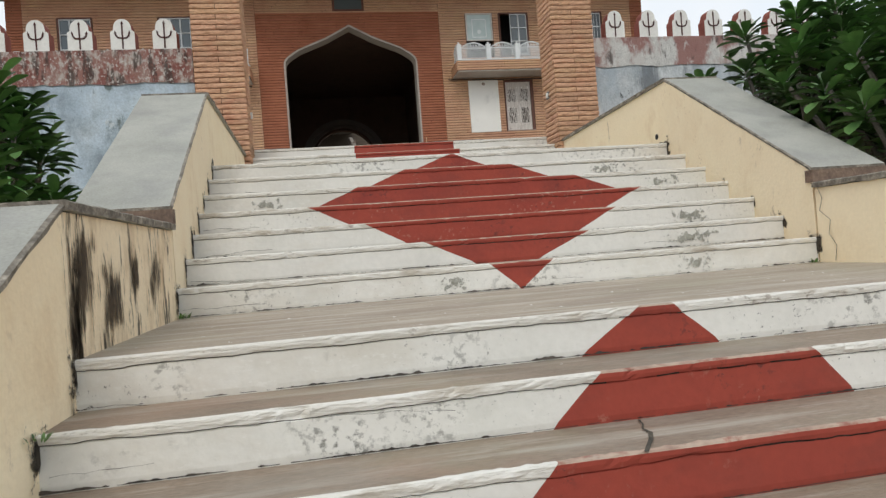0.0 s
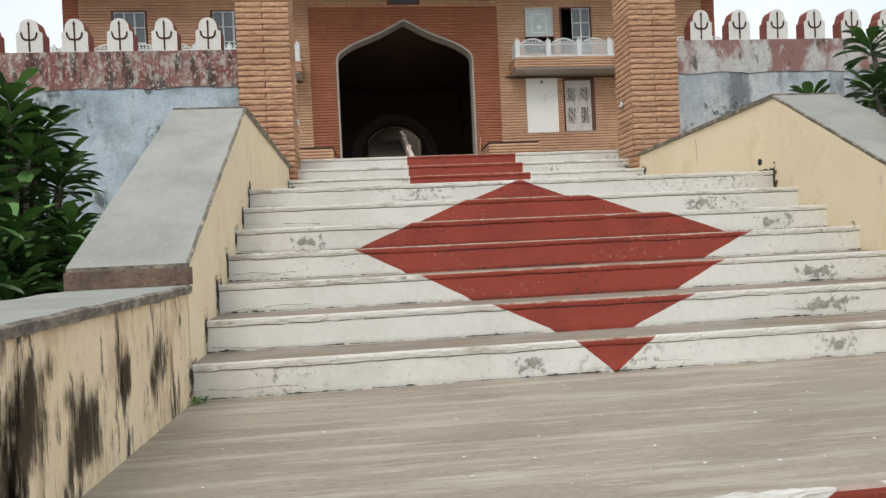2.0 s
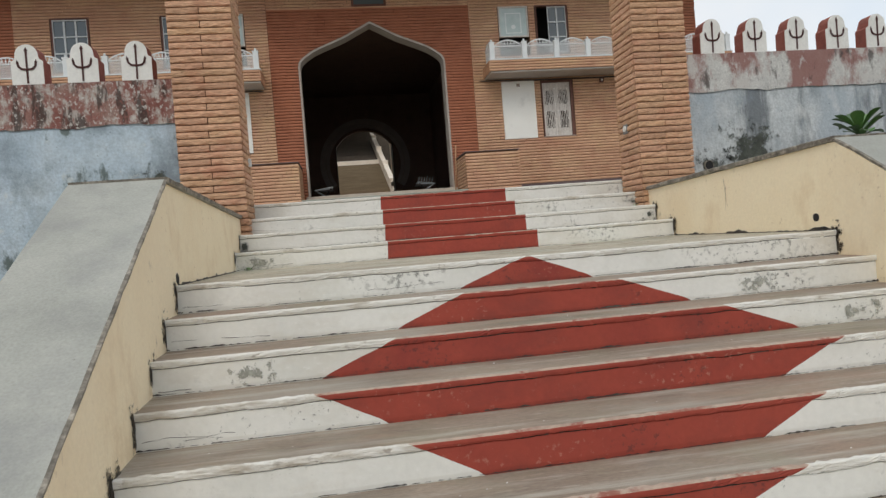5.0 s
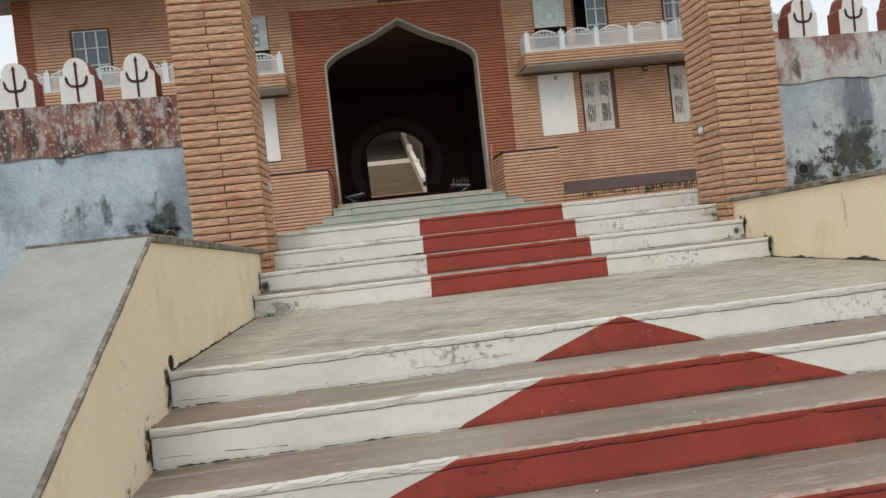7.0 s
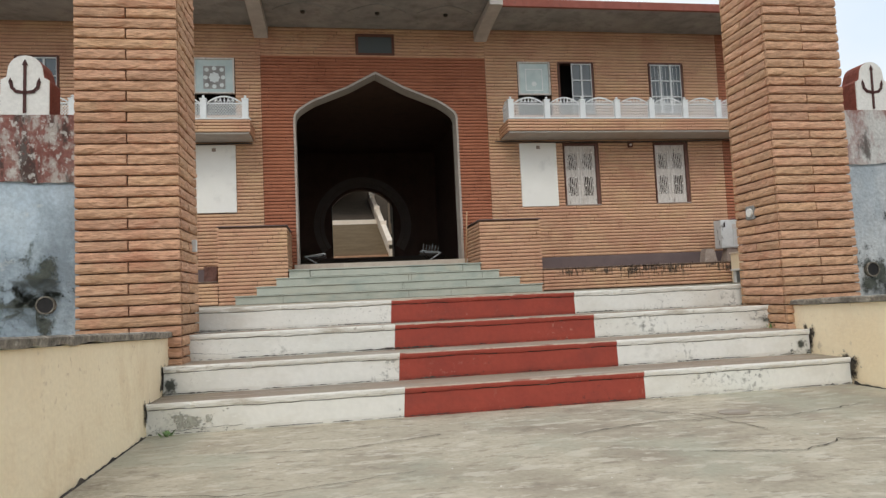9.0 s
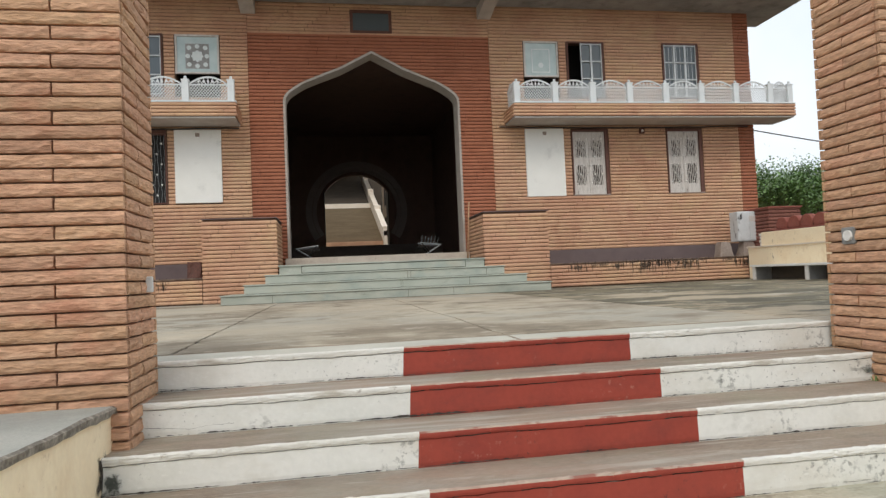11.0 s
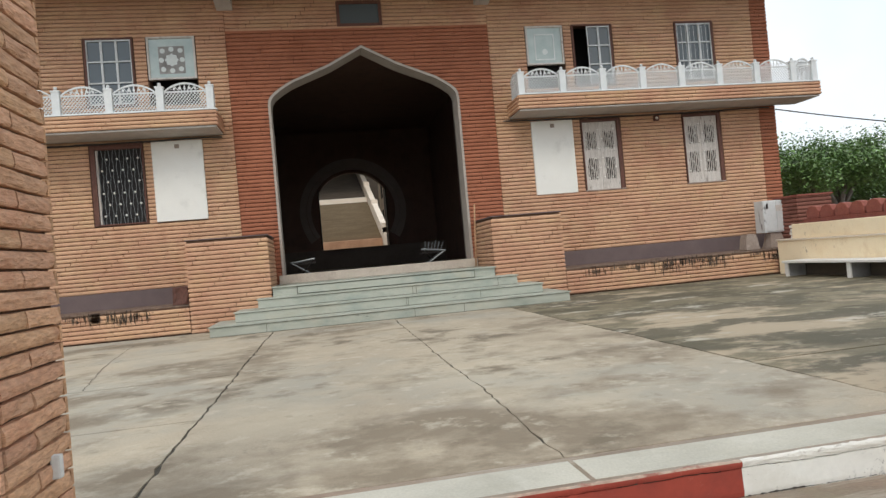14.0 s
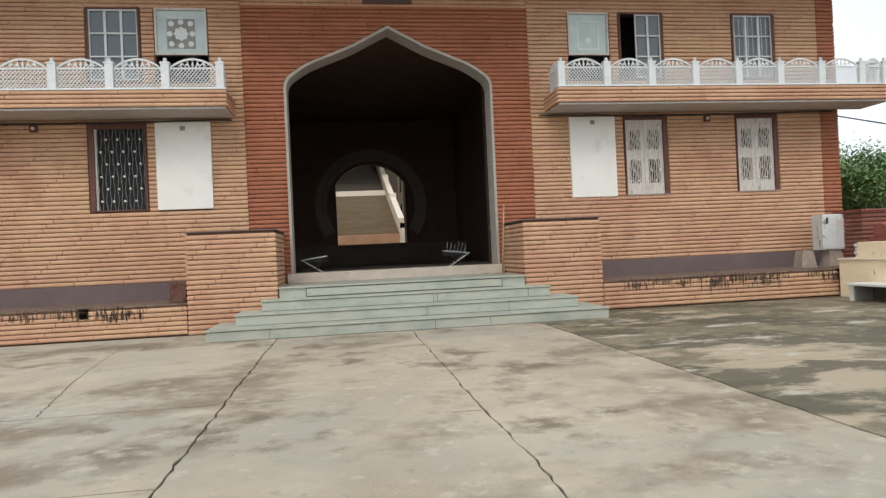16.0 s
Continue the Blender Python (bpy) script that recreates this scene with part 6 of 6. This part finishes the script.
def frangipani(x, y, tips, label, seed):
    """Forked fleshy branches rising from one foot, each ending in a rosette of long leaves."""
    rng = random.Random(seed)
    root = thing("frangipani_shrub", label, "shrub", "", "frangipani shrubs beside the stairs", at=(x, y, 0))
    base = Vector((x, y, 0))
    bm = bmesh.new()
    verts, faces = [], []
    centre = sum((Vector(t) for t in tips), Vector()) / len(tips)
    fork = Vector((x, y, .9))
    add_rod(bm, base - base, fork - base, .09, .07, 10)
    for t in tips:
        t = Vector(t)
        mid = fork.lerp(t, .55) + Vector((rng.uniform(-.1, .1), rng.uniform(-.1, .1), -.12))
        add_rod(bm, fork - base, mid - base, .045, .03, 7)
        add_rod(bm, mid - base, t - base, .03, .018, 7)
        out = (t - mid).normalized()
        n = rng.randint(20, 28)
        for i in range(n):
            a = i * 2.4 + rng.uniform(-.25, .25)
            lift = .95 - 1.25 * i / n + rng.uniform(-.12, .12)
            ref = Vector((math.cos(a), math.sin(a), 0))
            d = (ref + Vector((0, 0, lift)) + out * .25)
            st = t - base + Vector((0, 0, -.16 * i / n)) + ref * .015
            leaf_into(verts, faces, st, d, Vector((0, 0, 1)), rng.uniform(.20, .33), rng.uniform(.085, .125), rng)
    part("stem", bm, "bark", root, smooth=True)
    me = bpy.data.meshes.new("leaves")
    me.from_pydata(verts, [], faces)
    me.materials.append(M["leaf"])
    me.polygons.foreach_set("use_smooth", [True] * len(me.polygons))
    lv = new("leaves", me)
    lv.parent = root
    tagged(lv, "long glossy green leaves in rosettes", "", "", "stuff")
    return root


def tip_cloud(cx, cy, cz, rx, ry, rz, n, seed, xmin=None, xmax=None):
    rng = random.Random(seed)
    out = []
    while len(out) < n:
        p = Vector((rng.uniform(-1, 1), rng.uniform(-1, 1), rng.uniform(-1, 1)))
        if p.length > 1 or p.length < .35:
            continue
        q = (cx + p.x * rx, cy + p.y * ry, cz + p.z * rz)
        if (xmin is not None and q[0] < xmin) or (xmax is not None and q[0] > xmax):
            continue
        if all((Vector(q) - Vector(o)).length > .19 for o in out):
            out.append(q)
    return out


frangipani(4.6, 6.6, [(4.0, 7.6, 3.2), (4.1, 6.9, 3.55), (3.85, 6.6, 3.1), (3.95, 6.0, 3.1), (4.5, 6.6, 3.6), (4.7, 6.3, 3.65)] + tip_cloud(4.85, 6.6, 3.0, .85, .9, .75, 62, 5, xmin=3.72), "glossy green frangipani shrub leaning over the grey coping", 11)
frangipani(4.7, 5.0, [(3.65, 5.8, 2.75), (3.62, 5.3, 2.6), (3.6, 4.9, 2.35)] + tip_cloud(4.5, 5.0, 2.5, .85, .9, .8, 54, 6, xmin=3.6), "glossy green frangipani shrub beside the parapet", 12)
frangipani(6.2, 7.4, tip_cloud(6.1, 7.3, 3.4, 1.0, .9, .9, 50, 7), "tall frangipani shrub before the grey wall", 13)
frangipani(6.2, 5.4, tip_cloud(5.9, 5.4, 3.1, .9, .9, 1.0, 54, 8, xmin=3.9), "dense glossy frangipani shrub", 18)
frangipani(-3.1, 6.5, [(-2.85, 6.4, 2.9), (-2.8, 6.1, 2.65), (-2.95, 6.2, 3.05)] + tip_cloud(-3.35, 6.4, 2.5, .75, .8, .65, 46, 9, xmax=-2.75), "glossy green frangipani shrub before the blue wall", 14)
frangipani(-3.1, 4.9, tip_cloud(-3.0, 4.9, 1.9, .75, .9, .55, 46, 10, xmax=-2.35), "dark green frangipani shrub beside the parapet", 15)
frangipani(-2.8, 7.8, tip_cloud(-2.85, 7.6, 1.75, .55, .8, .5, 18, 16, xmax=-2.35), "low dark green frangipani shrub", 16)
frangipani(-4.4, 5.8, tip_cloud(-4.3, 5.8, 2.2, .8, 1.0, .7, 22, 17), "glossy green frangipani shrub", 19)


frangipani(-2.75, 6.3, tip_cloud(-2.6, 6.3, 1.6, .5, 1.1, .6, 26, 31, xmax=-2.15), "dark green frangipani shrub close to the parapet", 32)
frangipani(-2.7, 4.2, tip_cloud(-2.75, 4.2, 1.35, .55, .8, .5, 20, 33, xmax=-2.25), "low green frangipani shrub close to the parapet", 34)


# ---- trees beyond the court ----
def tree(x, y, height, spread, leaves, label, seed, sparse=False):
    rng = random.Random(seed)
    root = thing("tree", label, "tree", "", "trees beyond the court", at=(x, y, 0))
    bm = bmesh.new()
    fork = Vector((0, 0, height * .45))
    add_rod(bm, (0, 0, 0), fork, height * .028, height * .018, 9)
    ends = []
    for i in range(9 if not sparse else 6):
        a = i * 2.4 + rng.uniform(-.3, .3)
        r = spread * rng.uniform(.45, 1.0)
        e = Vector((math.cos(a) * r, math.sin(a) * r, height * rng.uniform(.62, 1.0)))
        m = fork.lerp(e, .5) + Vector((0, 0, height * .04))
        add_rod(bm, fork, m, height * .012, height * .007, 6)
        add_rod(bm, m, e, height * .007, height * .002, 5)
        ends += [e, m.lerp(e, .6)]
        for k in range(3):
            q = m.lerp(e, rng.uniform(.2, .9)) + Vector((rng.uniform(-1, 1), rng.uniform(-1, 1), rng.uniform(-.3, .7))) * spread * .35
            add_rod(bm, m.lerp(e, .4), q, height * .004, height * .0015, 4)
            ends.append(q)
    part("trunk", bm, "bark", root, smooth=True)
    verts, faces = [], []
    for i in range(int(leaves * 3.2)):
        c = rng.choice(ends)
        p = Vector((rng.gauss(0, 1), rng.gauss(0, 1), rng.gauss(0, .8))) * spread * (.20 if not sparse else .16)
        q = c + p
        if q.z < .4:
            continue
        d = Vector((rng.uniform(-1, 1), rng.uniform(-1, 1), rng.uniform(-.8, .5))).normalized()
        s = d.cross(Vector((rng.uniform(-1, 1), rng.uniform(-1, 1), 1))).normalized()
        ln, w = rng.uniform(.08, .19), rng.uniform(.022, .05)
        b0 = len(verts)
        verts += [tuple(q), tuple(q + d * ln * .5 + s * w), tuple(q + d * ln), tuple(q + d * ln * .5 - s * w)]
        faces.append((b0, b0 + 1, b0 + 2, b0 + 3))
    me = bpy.data.meshes.new("crown")
    me.from_pydata(verts, [], faces)
    me.materials.append(M["farleaf"])
    cr = new("crown", me)
    cr.parent = root
    tagged(cr, "", "", "", "stuff")


tree(20.0, 32.5, 7.8, 2.6, 9000, "dense green tree beyond the court wall", 21)
tree(23.6, 31.5, 7.6, 2.9, 10000, "dense green tree beyond the court wall", 22)
tree(27.2, 30.5, 7.8, 2.9, 9000, "dense green tree beyond the court wall", 23)
tree(31.5, 29.5, 7.0, 2.8, 8000, "dense green tree beyond the court wall", 24)
tree(22.5, 36.5, 6.6, 3.2, 8000, "bushy green tree behind the others", 25)
tree(18.9, 29.2, 9.7, 1.9, 5200, "thin sparse-leaved tree beside the gatehouse", 26, sparse=True)

bm = bmesh.new()
pts = [Vector((11.0, 26, 8.4)).lerp(Vector((40, 30, 7.6)), i / 30) - Vector((0, 0, .9 * math.sin(math.pi * i / 30))) for i in range(31)]
add_tube(bm, pts, .022)
tagged(part("overhead_cable", bm, "cable"), "black overhead cable sagging from the gatehouse", "cable")

# ---- small litter on the treads and landings ----
rng = random.Random(77)
verts, faces = [], []
for i in range(230):
    x = rng.uniform(-1.35, 2.6)
    if i < 90:
        x, y, z = rng.uniform(-1.3, 2.6), rng.uniform(3.0, 4.5), Z1
    elif i < 170:
        y, z = rng.uniform(6.8, 8.8), Z2
    else:
        k = rng.randrange(0, 6)
        y, z = 4.55 + .357 * k + rng.uniform(.08, .33), Z1 + R * (k + 1)
        if i > 225:
            k = rng.randrange(0, 7)
            y, z = 2.93 - .318 * k + rng.uniform(.08, .29), Z1 - R * k
    s = rng.uniform(.002, .008)
    a = rng.uniform(0, 6.28)
    b0 = len(verts)
    for j in range(4):
        r = s * rng.uniform(.5, 1.2)
        verts.append((x + r * math.cos(a + j * 1.57), y + r * math.sin(a + j * 1.57), z - .002 + rng.uniform(.001, .004)))
    faces.append((b0, b0 + 1, b0 + 2, b0 + 3))
me = bpy.data.meshes.new("paint_flakes")
me.from_pydata(verts, [], faces)
me.materials.append(M["merlonwhite"])
tagged(new("paint_flakes", me), "scattered white paint flakes on the treads", "litter", "", "stuff")


# ---- weeds rooted in the corners of the steps ----
def weed(x, y, z, n, size, seed):
    rg = random.Random(seed)
    root = thing("weed", "small green weed rooted in a crack beside the steps", "weed", "", "weeds in the corners of the steps", at=(x, y, z))
    vs, fs = [], []
    for i in range(n):
        a, lean, ln, w = rg.uniform(0, 6.28), rg.uniform(.3, 1.1), size * rg.uniform(.5, 1), size * rg.uniform(.05, .12)
        d = Vector((math.cos(a) * lean, math.sin(a) * lean, 1)).normalized()
        sd = Vector((-math.sin(a), math.cos(a), 0))
        o = Vector((rg.uniform(-.03, .03), rg.uniform(-.03, .03), 0))
        b0 = len(vs)
        for u, f in ((0, .5), (.55, 1), (1, .05)):
            c = o + d * ln * u - Vector((0, 0, .35 * ln * u * u))
            vs += [tuple(c - sd * w * f), tuple(c + sd * w * f)]
        fs += [(b0, b0 + 1, b0 + 3, b0 + 2), (b0 + 2, b0 + 3, b0 + 5, b0 + 4)]
    me = bpy.data.meshes.new("blades")
    me.from_pydata(vs, [], fs)
    me.materials.append(M["farleaf"])
    o = new("blades", me)
    o.parent = root
    tagged(o, "thin green blades", "", "", "stuff")


weed(-1.34, 4.49, Z1, 14, .075, 1)
weed(-1.34, 8.86, Z2, 14, .07, 2)
weed(2.74, 4.50, Z1, 12, .06, 3)
weed(2.86, 9.60, 2.72, 14, .07, 4)
weed(XL(2.55) + .03, 2.55, Z1 - R, 12, .06, 5)
